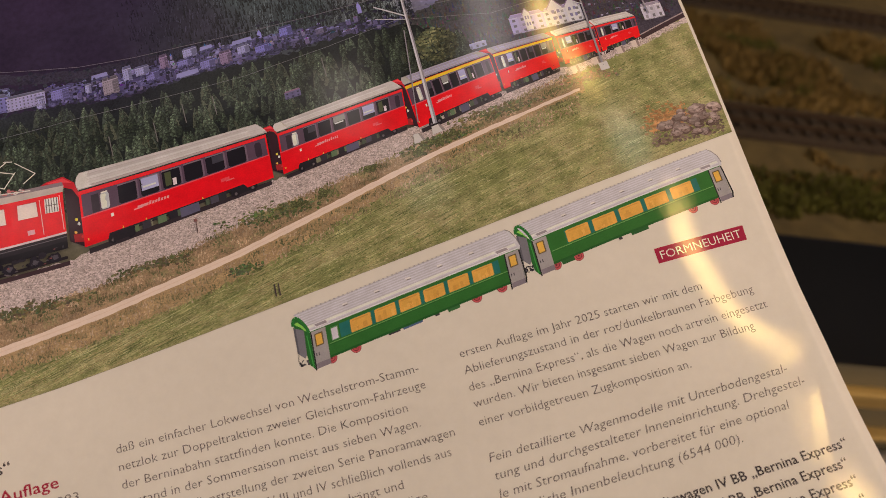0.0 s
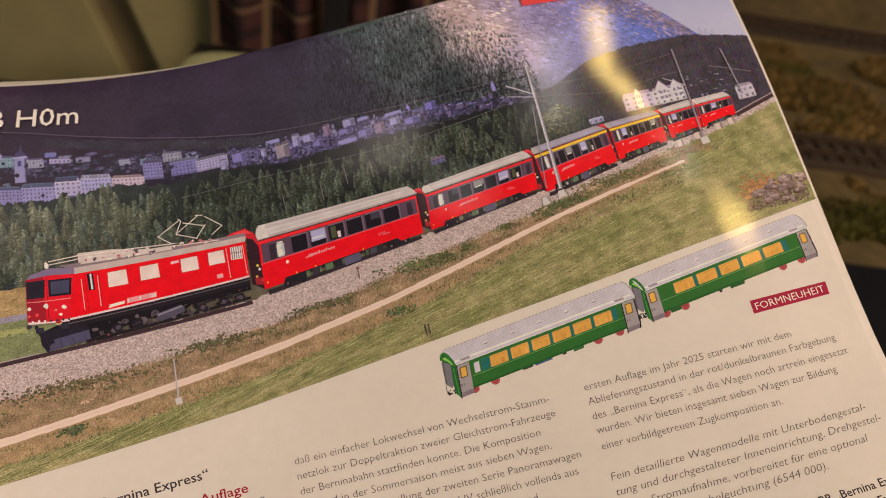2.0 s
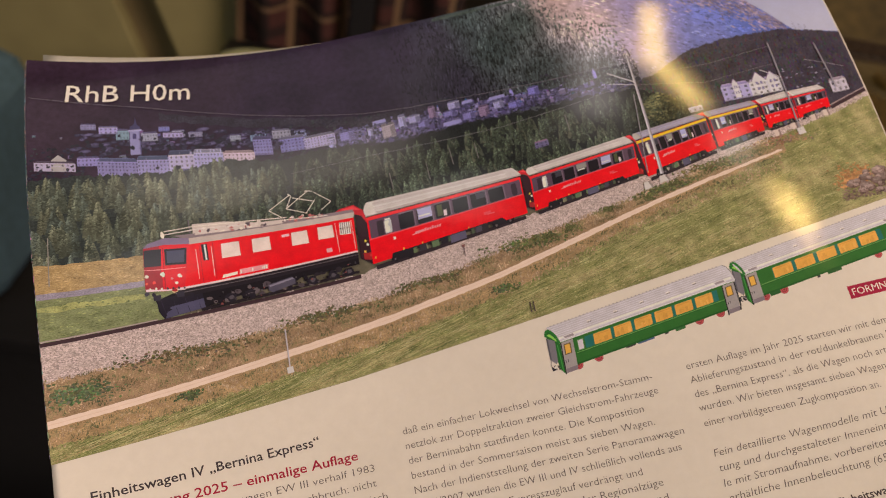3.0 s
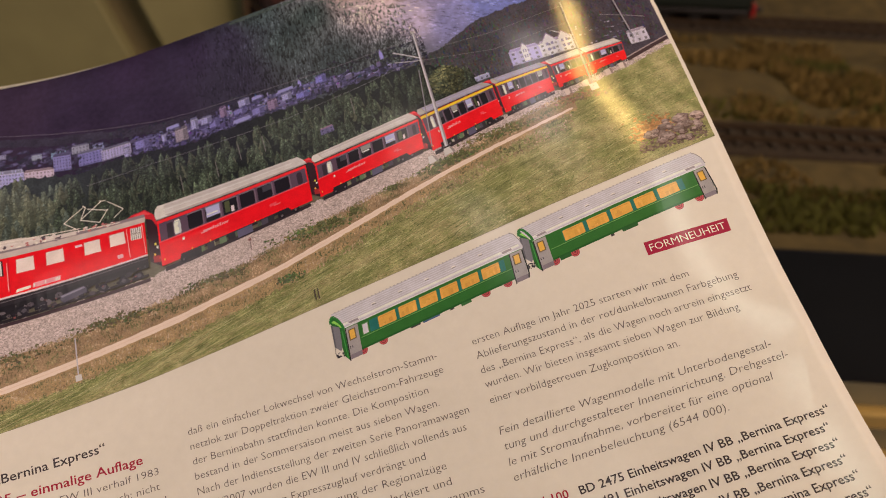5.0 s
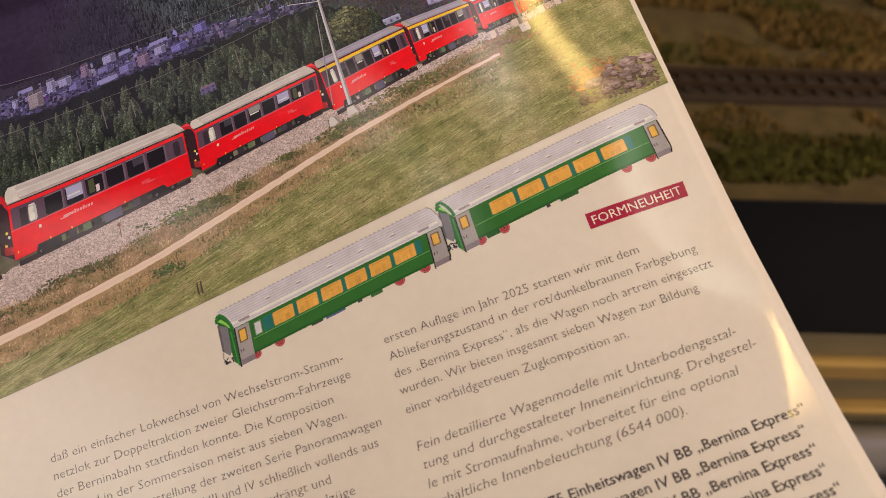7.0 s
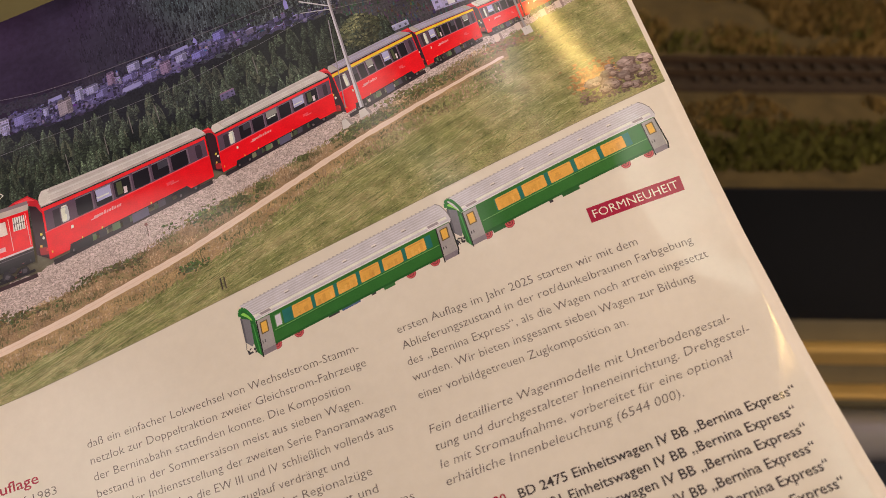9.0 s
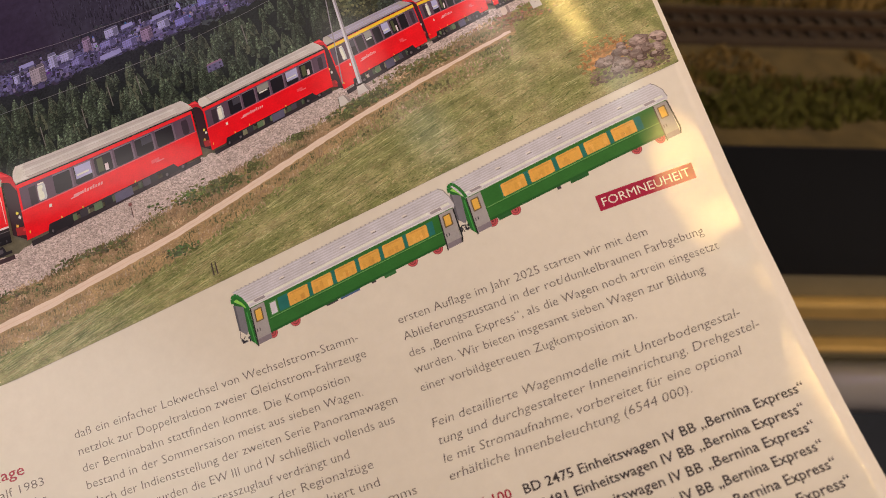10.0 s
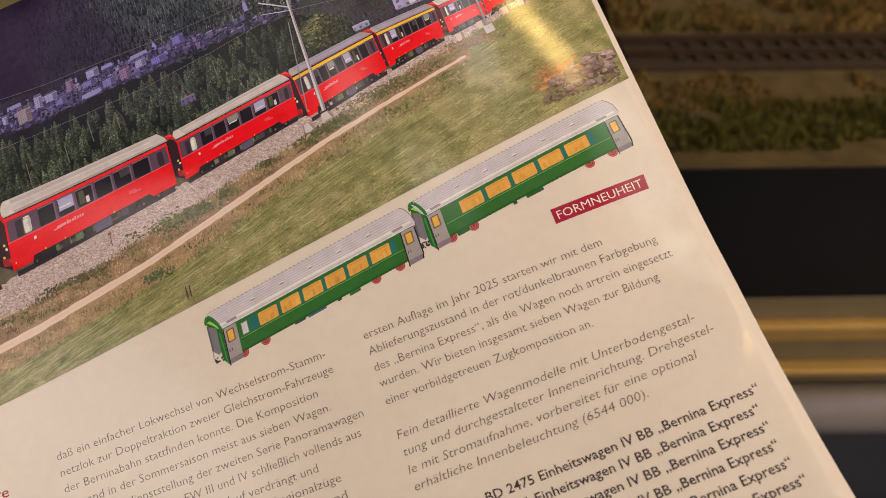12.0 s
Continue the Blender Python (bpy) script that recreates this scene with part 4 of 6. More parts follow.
def red_coach(tl, tr, br, bl, roof, panes, base, first=False, detail=1.0):
    """A printed red coach: side, dark window band, panes, belt line, roof, bogies."""
    at = quad(tl, tr, br, bl)
    s = Sheet(2.6)
    for s0, s1 in ((0.02, 0.985),):
        s.add(patch(at, s0 + 0.1, s1 - 0.08, 0.80, 0.97), ink(40, 32, 32), base)
        s.add(patch(at, s0, s1, 1.045, 1.14), ink(46, 36, 36), base)
        for k in range(9):
            a = 0.17 + k * 0.077 + R.uniform(-0.02, 0.02)
            s.add(patch(at, a, a + R.uniform(0.02, 0.05), 0.93, 1.05), ink(*R.choice(((88, 96, 62), (112, 104, 76), (70, 74, 54)))), base + 0.1)
    for a in (0.12, 0.77):
        s.add(patch(at, a, a + 0.14, 0.88, 1.08), ink(34, 28, 30), base + 0.2)
        for e in (0.025, 0.115):
            u, v = at(a + e, 1.04)
            f = (bl[1] - tl[1]) / 11.7
            s.blob(u, v, 0.95 * f, 0.95 * f, ink(30, 25, 27), base + 0.25, R, 12)
            s.blob(u, v, 0.4 * f, 0.4 * f, ink(92, 78, 74), base + 0.28, R, 8)
    for a, c in ((0.30, (52, 44, 46)), (0.38, (86, 98, 66)), (0.44, (38, 32, 34)), (0.66, (70, 60, 64)), (0.70, (44, 38, 38))):
        s.add(patch(at, a, a + 0.045, 0.92, 1.06), ink(*c), base + 0.22)
    s.add(patch(at, 0.5, 0.6, 0.92, 1.10), ink(82, 74, 86), base + 0.25)
    s.add([at(0, 0), at(1, 0), at(1, 1), at(0.86, 1), at(0.84, 0.90), at(0.13, 0.90), at(0.12, 1), at(0, 1)], RED, base + 0.4)
    s.add(patch(at, 0.012, 0.992, 0.062, 0.46), ink(80, 58, 66), base + 0.6)
    s.add(patch(at, 0.0, 1.0, 0.462, 0.482), ink(196, 74, 76), base + 0.8)
    s.add(patch(at, 0.0, 1.0, -0.01, 0.05), ink(206, 36, 38), base + 0.8)
    if first:
        s.add(patch(at, 0.0, 1.0, 0.0, 0.07), ink(226, 164, 36), base + 1.0)
    s.add(patch(at, 0.06, 0.10, 0.12, 0.45), DARK, base + 0.9)
    s.add(rounded(at, 0.106, 0.152, 0.14, 0.44, 0.13), ink(166, 158, 146), base + 1.0)
    s.add(rounded(at, 0.109, 0.138, 0.16, 0.42, 0.13), ink(198, 192, 178), base + 1.02)
    s.add(patch(at, 0.112, 0.146, 0.115, 0.14), ink(206, 202, 190), base + 1.02)
    s.add(rounded(at, 0.93, 0.965, 0.12, 0.44), ink(50, 36, 42), base + 0.9)
    width = 0.70 / panes
    for k in range(panes):
        a = 0.20 + k * width
        e = a + width * 0.82
        kind = (k * 5 + int(tl[0])) % 7
        s.add(rounded(at, a, e, 0.085, 0.445, 0.09), ink(26, 21, 25), base + 1.0)
        if kind in (1, 4):
            s.add(patch(at, a + width * 0.05, e, 0.10, 0.24 if kind == 1 else 0.34), ink(*((126, 118, 104) if kind == 1 else (152, 142, 172))), base + 1.1)
            s.add(patch(at, a + width * 0.1, e - width * 0.12, 0.25, 0.285), ink(190, 178, 170), base + 1.15)
        if kind == 2:
            s.add(patch(at, a + width * 0.12, a + width * 0.4, 0.13, 0.40), ink(70, 70, 44), base + 1.1)
            s.add(patch(at, a + width * 0.45, a + width * 0.62, 0.28, 0.42), ink(196, 170, 160), base + 1.1)
        if kind == 5:
            s.add(patch(at, a + width * 0.3, e, 0.11, 0.26), ink(58, 52, 56), base + 1.1)
        s.add(patch(at, a, e, 0.075, 0.10), ink(112, 92, 92), base + 1.2)
        s.add(patch(at, e, a + width * 0.9, 0.085, 0.445), ink(102, 80, 86), base + 1.2)
    for k in range(11):
        a = 0.29 + k * 0.0155
        s.add(patch(at, a, a + (0.011 if k > 2 else 0.016), 0.585 - (0.02 if k in (4, 7) else 0), 0.635, -0.004), ink(240, 122, 114), base + 1.2)
    s.add(patch(at, 0.27, 0.315, 0.625, 0.645), ink(240, 128, 120), base + 1.25)
    s.add(patch(at, 0.15, 0.165, 0.56, 0.62), ink(240, 190, 170), base + 1.2)
    s.add(patch(at, 0.73, 0.775, 0.63, 0.70), ink(240, 62, 64), base + 1.2)
    s.add(patch(at, 0.755, 0.80, 0.69, 0.715), ink(240, 84, 82), base + 1.22)
    for k in (0.02, 0.2, 0.32, 0.62):
        s.add(patch(at, k, k + 0.006, 0.86, 0.90), ink(236, 170, 60), base + 1.2)
    r = quad(*roof)
    cool = 0.82 if first else 1.0
    shades = ((178, 161, 145), (170, 153, 139), (186, 170, 153), (180, 163, 147), (184, 168, 150), (158, 139, 126))
    domed = lambda t: 0.055 * (1 - t) ** 2.2
    for k in range(6):
        t0, t1 = k / 6, (k + 1) / 6
        s.add([r(domed(t0), t0), r(1 - 0.4 * domed(t0), t0), r(1 - 0.4 * domed(t1), t1), r(domed(t1), t1)], ink(*(x * cool * (1.0 if n < 2 else 2 - cool) for n, x in enumerate(shades[k]))), base + 1.3)
        s.add(patch(r, 0.06, 0.98, t0, t0 + 0.035), ink(*(x * cool * 0.94 for x in shades[k])), base + 1.35)
    # domed end, brighter towards the crown
    s.add([r(0.055, 0.05), r(0.10, 0.05), r(0.09, 0.95), r(0.004, 0.95), r(0.012, 0.55), r(0.03, 0.22)], ink(*(x * cool for x in (190, 174, 154))), base + 1.4)
    s.line([r(0.10, 0.05), r(0.098, 0.5), r(0.088, 0.98)], 0.14, ink(*(x * cool for x in (166, 150, 128))), base + 1.45)
    s.add(patch(r, 0.92, 0.985, 0.1, 0.9), ink(*(x * cool for x in (178, 162, 146))), base + 1.4)
    for k in range(9):
        a = 0.09 + 0.82 * k / 8
        s.line([r(a, 0.1), r(a, 0.95)], 0.05, ink(*(x * cool for x in (174, 158, 136))), base + 1.5)
    return s


train = [
    ((76, 54.4), (115.5, 52.7), (115.1, 62.1), (75.4, 66.1), ((74.6, 50.4), (114.8, 49.8), (115.9, 52.3), (76, 54.0)), 6, False),
    ((117.8, 53.2), (145.1, 50.8), (144.4, 58.6), (117.2, 62.0), ((116.2, 51.0), (143.9, 48.3), (145.1, 50.4), (117.8, 52.8)), 6, False),
    ((145.8, 50.4), (164.7, 48.2), (165.0, 56.6), (146.3, 60.0), ((144.6, 48.3), (162.8, 46.5), (164.7, 47.9), (145.8, 50.0)), 7, True),
    ((165.5, 48.2), (178.8, 47.4), (178.5, 54.4), (165.6, 56.4), ((163.9, 46.5), (177.7, 45.9), (178.8, 47.2), (165.4, 48.0)), 6, True),
    ((179.8, 47.5), (188.6, 46.9), (188.3, 53.0), (179.8, 54.1), ((178.4, 46.0), (187.4, 45.0), (188.6, 46.7), (179.8, 47.3)), 4, False),
    ((188.9, 46.9), (198.4, 46.3), (198.0, 51.2), (188.6, 53.0), ((187.5, 45.2), (197.0, 44.7), (198.4, 46.1), (188.9, 46.7)), 4, False),
]
for k, (tl, tr, br, bl, roof, panes, first) in enumerate(train):
    s = red_coach(tl, tr, br, bl, roof, panes, 30 - k * 2.0, first)
    # shadowed gangway end towards the vehicle in front, under the roof's red rim
    f = (bl[1] - tl[1]) / 11.7
    w = 2.6 * f
    z = 30 - k * 2.0
    s.add([(tl[0] - w, tl[1] - 1.4 * f), (tl[0], tl[1] - 0.4 * f), (bl[0], bl[1] - 0.2 * f), (bl[0] - w, bl[1] - 2.0 * f)], ink(48, 26, 30), z - 0.4)
    q = (tl[1] - roof[0][1]) / 4.0
    wu = 1.0 if k == 0 else 0.42
    s.add([(tl[0] + a * wu, tl[1] + b * q) for a, b in ((-7.6, -3.0), (-6.0, -3.7), (-2.5, -4.1), (-0.5, -2.3), (0.0, 0.0), (-0.1, 1.1), (-1.1, -1.0), (-3.1, -1.9), (-6.0, -2.0))], ink(176, 32, 38), z + 0.6)
    s.add([(tl[0] + a * wu, tl[1] + b * q) for a, b in ((-6.0, -3.4), (-2.6, -3.8), (-1.0, -2.4), (-2.9, -2.9))], ink(214, 60, 60), z + 0.7)
    s.add([(tl[0] - w * 0.9, bl[1] - 3.2 * f), (tl[0] - w * 0.2, bl[1] - 3.0 * f), (tl[0] - w * 0.2, bl[1] - 1.2 * f), (tl[0] - w * 0.9, bl[1] - 1.6 * f)], ink(140, 34, 34), z + 0.2)
    for a, b, c in ((0.5, 0.52, (220, 176, 60)), (0.35, 0.44, (196, 180, 170)), (0.7, 0.30, (206, 150, 60)), (0.25, 0.2, (180, 44, 40))):
        s.blob(tl[0] - w * a, bl[1] - (bl[1] - tl[1]) * b, 0.35 * f, 0.4 * f, ink(*c), z + 0.5, R, 8)
    printed("printed_red_coach", s, PAINT, photograph, "printed red coach with a yellow line over its windows" if first else "printed red coach with a dark window band and cream roof")

engine = Sheet(2.6)
at = quad((33.3, 52.3), (73.0, 53.4), (72.4, 62.3), (30.9, 63.2))
B = 33
engine.add([(30.9, 63.0), (72.4, 62.2), (72.2, 65.4), (58, 65.6), (56, 66.6), (44, 67.0), (35.0, 68.4), (26, 69.3), (24.2, 65)], ink(26, 21, 23), B)
engine.add([(34, 68.4), (71.8, 66.9), (71.8, 67.5), (34, 69.2)], ink(34, 27, 28), B + 0.1)
for k in range(26):
    u = 36 + k * 1.35
    engine.blob(u, 66.6 + R.uniform(-1.2, 1.2), R.uniform(0.5, 1.1), R.uniform(0.4, 0.9), ink(*R.choice(((28, 22, 26), (70, 58, 58), (90, 76, 72), (40, 33, 35)))), B + 0.3, R)
for u in (41, 45.5, 60.5, 65.5, 69.5):
    engine.blob(u, 67.2 - (u - 41) * 0.02, 1.5, 1.3, ink(34, 28, 32), B + 0.5, R, 12)
    engine.blob(u, 67.2 - (u - 41) * 0.02, 0.7, 0.6, ink(74, 64, 64), B + 0.6, R, 10)
engine.add([(49.9, 65.9), (55.6, 65.0), (56.3, 65.6), (56.3, 66.8), (50.6, 67.9), (49.8, 67.2)], ink(74, 66, 72), B + 0.8)
engine.add([(50.0, 66.1), (55.8, 65.2), (56.0, 65.6), (50.2, 66.5)], ink(120, 108, 112), B + 0.9)
engine.add([(24.4, 64.6), (34.6, 64.4), (34.9, 68.4), (25.6, 69.6), (24.6, 67.6)], ink(34, 28, 34), B + 0.7)
engine.add([(26.6, 67.0), (34.7, 66.2), (34.9, 68.4), (25.9, 69.5)], ink(70, 64, 78), B + 0.8)
for k in range(7):
    engine.line([(25.4 + k * 1.3, 65.2), (26.2 + k * 1.3, 69.0)], 0.12, ink(44, 36, 46), B + 0.9)
engine.add([at(0, 0), at(1, 0), at(1, 1), at(0, 1)], RED, B + 1)
engine.add([(22.9, 51.9), (27.6, 51.6), (33.3, 52.3), (30.9, 63.2), (26.4, 63.0), (22.3, 62.2)], ink(196, 22, 32), B + 1.1)
engine.add([(22.9, 51.9), (27.5, 51.6), (26.6, 63.0), (22.3, 62.2)], ink(140, 26, 34), B + 1.2)
engine.add(patch(at, -0.05, 1.0, 0.955, 1.0), ink(196, 168, 154), B + 1.4)
engine.add([(22.4, 61.9), (26.6, 62.6), (30.9, 62.9), (30.9, 63.4), (22.4, 62.5)], ink(206, 170, 158), B + 1.4)
engine.add(patch(at, -0.05, 1.0, 1.0, 1.17), ink(34, 27, 29), B + 0.95)
engine.add(patch(at, -0.05, 1.0, 1.06, 1.075), ink(96, 82, 78), B + 1.0)
engine.add([(23.0, 52.4), (26.9, 52.6), (26.4, 56.8), (22.7, 56.5)], ink(36, 30, 36), B + 1.5)
engine.add([(27.5, 52.8), (32.6, 53.2), (32.0, 57.2), (27.3, 56.8)], ink(28, 24, 30), B + 1.5)
engine.add([(28.0, 53.3), (32.1, 53.6), (31.6, 56.7), (27.8, 56.3)], ink(62, 58, 72), B + 1.6)
engine.add([(24.2, 52.8), (24.9, 52.8), (24.6, 56.6), (24.0, 56.6)], ink(92, 84, 90), B + 1.6)
engine.add([(35.9, 53.0), (37.3, 53.1), (37.3, 57.2), (36.0, 57.1)], ink(30, 24, 28), B + 1.6)
engine.add([(36.5, 53.2), (36.9, 53.2), (36.9, 57.0), (36.5, 57.0)], ink(190, 180, 168), B + 1.7)
for a, b in ((35.5, 62.9), (38.6, 62.8)):
    engine.line([(a, 52.8), (a - 0.2, 62.2)], 0.09, ink(150, 22, 28), B + 1.6)
for u0, u1, v0, v1 in ((40.5, 44.7, 53.7, 57.4), (47.8, 52.0, 53.9, 57.4), (57.3, 61.2, 54.2, 57.6), (63.8, 67.5, 54.2, 57.4)):
    engine.add([(u0 - 0.12, v0 - 0.12), (u1 + 0.12, v0 - 0.02), (u1 + 0.12, v1 + 0.12), (u0 - 0.32, v1)], ink(168, 30, 34), B + 1.5)
    engine.add([(u0, v0), (u1, v0 + 0.1), (u1, v1), (u0 - 0.2, v1 - 0.1)], ink(208, 178, 156), B + 1.6)
engine.add([(69.2, 54.1), (71.9, 54.3), (71.7, 57.4), (68.9, 57.2)], ink(196, 178, 160), B + 1.6)
for k in range(5):
    engine.line([(69.5 + k * 0.52, 54.2), (69.3 + k * 0.52, 57.2)], 0.16, ink(70, 52, 56), B + 1.7)
engine.line([(69.1, 55.6), (71.8, 55.8)], 0.14, ink(70, 52, 56), B + 1.7)
engine.add([(55.0, 54.3), (56.8, 54.3), (56.8, 54.9), (55.0, 54.9)], ink(224, 160, 150), B + 1.6)
engine.add([(40.0, 61.4), (43.4, 61.2), (43.2, 61.9), (39.6, 62.2)], ink(232, 196, 186), B + 1.7)
engine.add([(43.9, 60.8), (50.7, 60.7), (50.5, 61.9), (43.7, 62.0)], ink(226, 128, 122), B + 1.7)
for k in range(12):
    engine.add([(44.0 + k * 0.55, 61.0), (44.35 + k * 0.55, 61.0), (44.25 + k * 0.55, 61.8), (43.9 + k * 0.55, 61.8)], ink(240, 204, 196), B + 1.8)
engine.add([(65.0, 59.9), (66.4, 59.9), (66.4, 60.9), (65.0, 60.9)], ink(230, 140, 132), B + 1.7)
for u, v, s, c in ((22.9, 58.9, 0.7, (240, 220, 190)), (30.2, 59.8, 0.8, (246, 226, 196)), (26.5, 58.9, 0.9, (212, 204, 196)), (22.8, 60.6, 0.5, (250, 90, 60)), (24.4, 60.6, 0.7, (230, 60, 50)), (28.4, 60.2, 0.5, (210, 120, 110)), (29.3, 61.4, 0.6, (244, 220, 190)), (22.6, 63.0, 0.9, (60, 52, 60)), (24.0, 63.4, 0.8, (40, 34, 40)), (28.7, 63.2, 1.0, (212, 178, 120))):
    engine.blob(u, v, s * 0.72, s * 0.72, ink(*(x * 0.9 for x in c)), B + 1.9, R, 10)
engine.blob(28.7, 63.0, 0.65, 0.65, ink(150, 34, 36), B + 2.0, R, 10)
# springs, brake gear, handrails and lettering strokes
for k in range(60):
    u = R.uniform(36, 71.5)
    v = 65.4 + R.uniform(0, 3.0) - (u - 36) * 0.025
    w, h = R.uniform(0.12, 0.6), R.uniform(0.1, 0.5)
    engine.add([(u, v), (u + w, v - 0.03), (u + w, v + h), (u, v + h)], ink(*R.choice(((18, 15, 17), (58, 49, 49), (84, 72, 68), (26, 22, 24), (110, 58, 52)))), B + 0.75)
for u0, u1 in ((34.6, 34.8), (38.2, 38.35), (68.2, 68.35), (72.2, 72.35)):
    engine.line([(u0, 54.0), (u1 - 0.3, 61.4)], 0.13, ink(214, 170, 150), B + 1.8)
for k in range(7):
    engine.blob(23.4 + k * 1.25, 62.0 + k * 0.14, 0.28, 0.4, ink(*R.choice(((232, 190, 110), (60, 40, 44), (206, 196, 186), (150, 30, 34)))), B + 2.1, R, 8)
engine.line([(22.6, 57.3), (26.6, 57.7), (31.8, 58.0)], 0.16, ink(236, 120, 110), B + 1.8)
engine.line([(27.2, 52.4), (26.7, 62.6)], 0.14, ink(120, 20, 28), B + 1.8)
for u in (23.8, 29.0):
    engine.add([(u, 63.6), (u + 1.7, 63.7), (u + 1.6, 65.0), (u, 64.9)], ink(46, 40, 46), B + 2.0)
# roof and its gear
engine.add([(22.9, 51.9), (24, 50.9), (28, 50.0), (33.4, 50.9), (33.3, 52.4), (27.6, 51.7)], ink(116, 96, 110), B + 1.6)
engine.add([(33.2, 51.0), (50, 51.4), (73.4, 52.2), (73, 53.5), (33.3, 52.5)], ink(172, 150, 132), B + 1.6)
engine.add([(30, 49.8), (73.2, 51.4), (73.3, 52.2), (33.0, 51.2)], ink(120, 100, 96), B + 1.5)
engine.add([(34.5, 47.6), (42.0, 48.2), (50, 50.0), (56, 50.4), (56, 51.4), (34.5, 50.4)], ink(186, 164, 144), B + 1.7)
engine.line([(28.0, 48.4), (34.7, 48.2), (46, 49.0), (57, 50.1)], 0.22, ink(206, 184, 164), B + 1.9)
engine.line([(28.0, 49.2), (36, 49.0), (48, 50.0)], 0.22, ink(196, 174, 154), B + 1.9)
engine.line([(33.8, 46.4), (33.9, 49.8)], 0.25, ink(92, 78, 80), B + 1.9)
for k in range(30):
    u = R.uniform(36, 52)
    engine.blob(u, 49.6 + (u - 36) * 0.06 + R.uniform(-0.7, 0.9), R.uniform(0.25, 0.7), R.uniform(0.15, 0.45), ink(*R.choice(((100, 78, 74), (208, 186, 164), (78, 62, 64), (160, 92, 84), (188, 166, 146)))), B + 2, R)
for k in range(22):
    u = R.uniform(56, 67)
    engine.blob(u, 50.6 + (u - 56) * 0.08 + R.uniform(-0.6, 0.5), R.uniform(0.25, 0.7), R.uniform(0.15, 0.45), ink(*R.choice(((96, 76, 74), (200, 178, 158), (70, 56, 58), (170, 96, 86)))), B + 2, R)
engine.blob(27.6, 49.2, 0.5, 0.9, ink(204, 186, 168), B + 2, R, 8)
GEAR = ink(202, 184, 166)
for pts in (((55.8, 49.9), (53.0, 47.6), (58.6, 44.5)), ((62.0, 50.0), (57.2, 47.9), (63.0, 44.4)), ((58.2, 44.2), (58.9, 44.9), (57.3, 47.8)), ((59.2, 45.4), (64.2, 47.3)), ((62.4, 44.2), (64.2, 44.6)), ((64.6, 45.0), (68.3, 48.2), (65.6, 49.9)), ((61.8, 50.1), (63.4, 48.2), (64.5, 47.0)), ((56, 50.6), (66.8, 51.6))):
    engine.line(pts, 0.20, GEAR, B + 2.3)
printed("printed_locomotive", engine, PAINT, photograph, "printed red electric locomotive with raised pantograph")

# masts, wires, far house, tree, marker posts
STEEL, STEEL2 = ink(180, 166, 156), ink(128, 116, 112)
PALESTONE = ink(182, 166, 148)


def mast(name, pieces, layer=36):
    """A printed mast or post: quads of four points, or lines of a width and points."""
    s = Sheet(2.6)
    for k, (colour, width, pts) in enumerate(pieces):
        if width:
            s.line(pts, width, colour, layer + k * 0.1)
        else:
            s.add(pts, colour, layer + k * 0.1)
    printed(name, s, PLAIN, photograph)


mast("printed_mast", ((STEEL2, 0.22, ((148.9, 37.8), (146.4, 58.8))), (STEEL, 0.30, ((144.0, 30.6), (150.2, 34.6))), (STEEL, 0.16, ((143.6, 33.6), (150.2, 35.4))), (STEEL, 0, ((150.1, 26.4), (150.5, 26.4), (150.0, 60.0), (149.3, 60.0))), (STEEL2, 0, ((150.35, 26.4), (150.6, 26.4), (150.2, 60.0), (149.8, 60.0))), (PALESTONE, 0, ((148.8, 60.5), (150.4, 60.3), (151.3, 61.9), (148.6, 62.3))), (ink(128, 112, 100), 0, ((150.2, 60.4), (150.5, 60.3), (151.4, 61.8), (150.8, 62.0))), (PALESTONE, 0, ((144.7, 61.2), (145.9, 61.1), (146.9, 62.8), (144.5, 63.2))), (ink(132, 116, 104), 0, ((145.7, 61.1), (146.0, 61.1), (147.0, 62.7), (146.4, 62.9)))))
mast("printed_mast", ((STEEL, 0.18, ((182.8, 38.0), (187.8, 41.0))), (STEEL2, 0, ((187.7, 30.4), (188.05, 30.4), (187.75, 56.2), (187.3, 56.2))), (PALESTONE, 0, ((186.6, 55.6), (188.6, 55.4), (188.8, 57.2), (186.8, 57.4)))))
mast("printed_mast", ((STEEL2, 0.35, ((200.7, 32.6), (201.8, 46.2))), (STEEL2, 0.14, ((196.0, 37.0), (206.5, 40.5)))))
mast("printed_post", ((ink(168, 152, 142), 0.32, ((51.9, 77.2), (51.5, 86.4))), (PALESTONE, 0, ((50.7, 86.2), (52.2, 86.1), (52.3, 87.6), (50.8, 87.7)))))
mast("printed_post", ((ink(120, 110, 96), 0.22, ((3.4, 46.4), (2.9, 58.0))),))
mast("printed_post", ((ink(90, 66, 60), 0.16, ((97.8, 69.2), (97.9, 66.6))), (ink(118, 74, 66), 0, ((97.5, 66.2), (98.2, 66.2), (98.2, 66.8), (97.5, 66.8)))))
for u in (110.2, 111.0):
    mast("printed_post", ((ink(70, 56, 50), 0.25, ((u, 86.0), (u + 0.1, 83.5))),))
for u, v in ((84, 46.5), (93.5, 46.0), (100, 43.5), (106.5, 43.5), (130.5, 41.5)):
    mast("printed_post", ((ink(104, 94, 84), 0.20, ((u, v - 2.4), (u + 0.15, v + 2.0))),), 28)
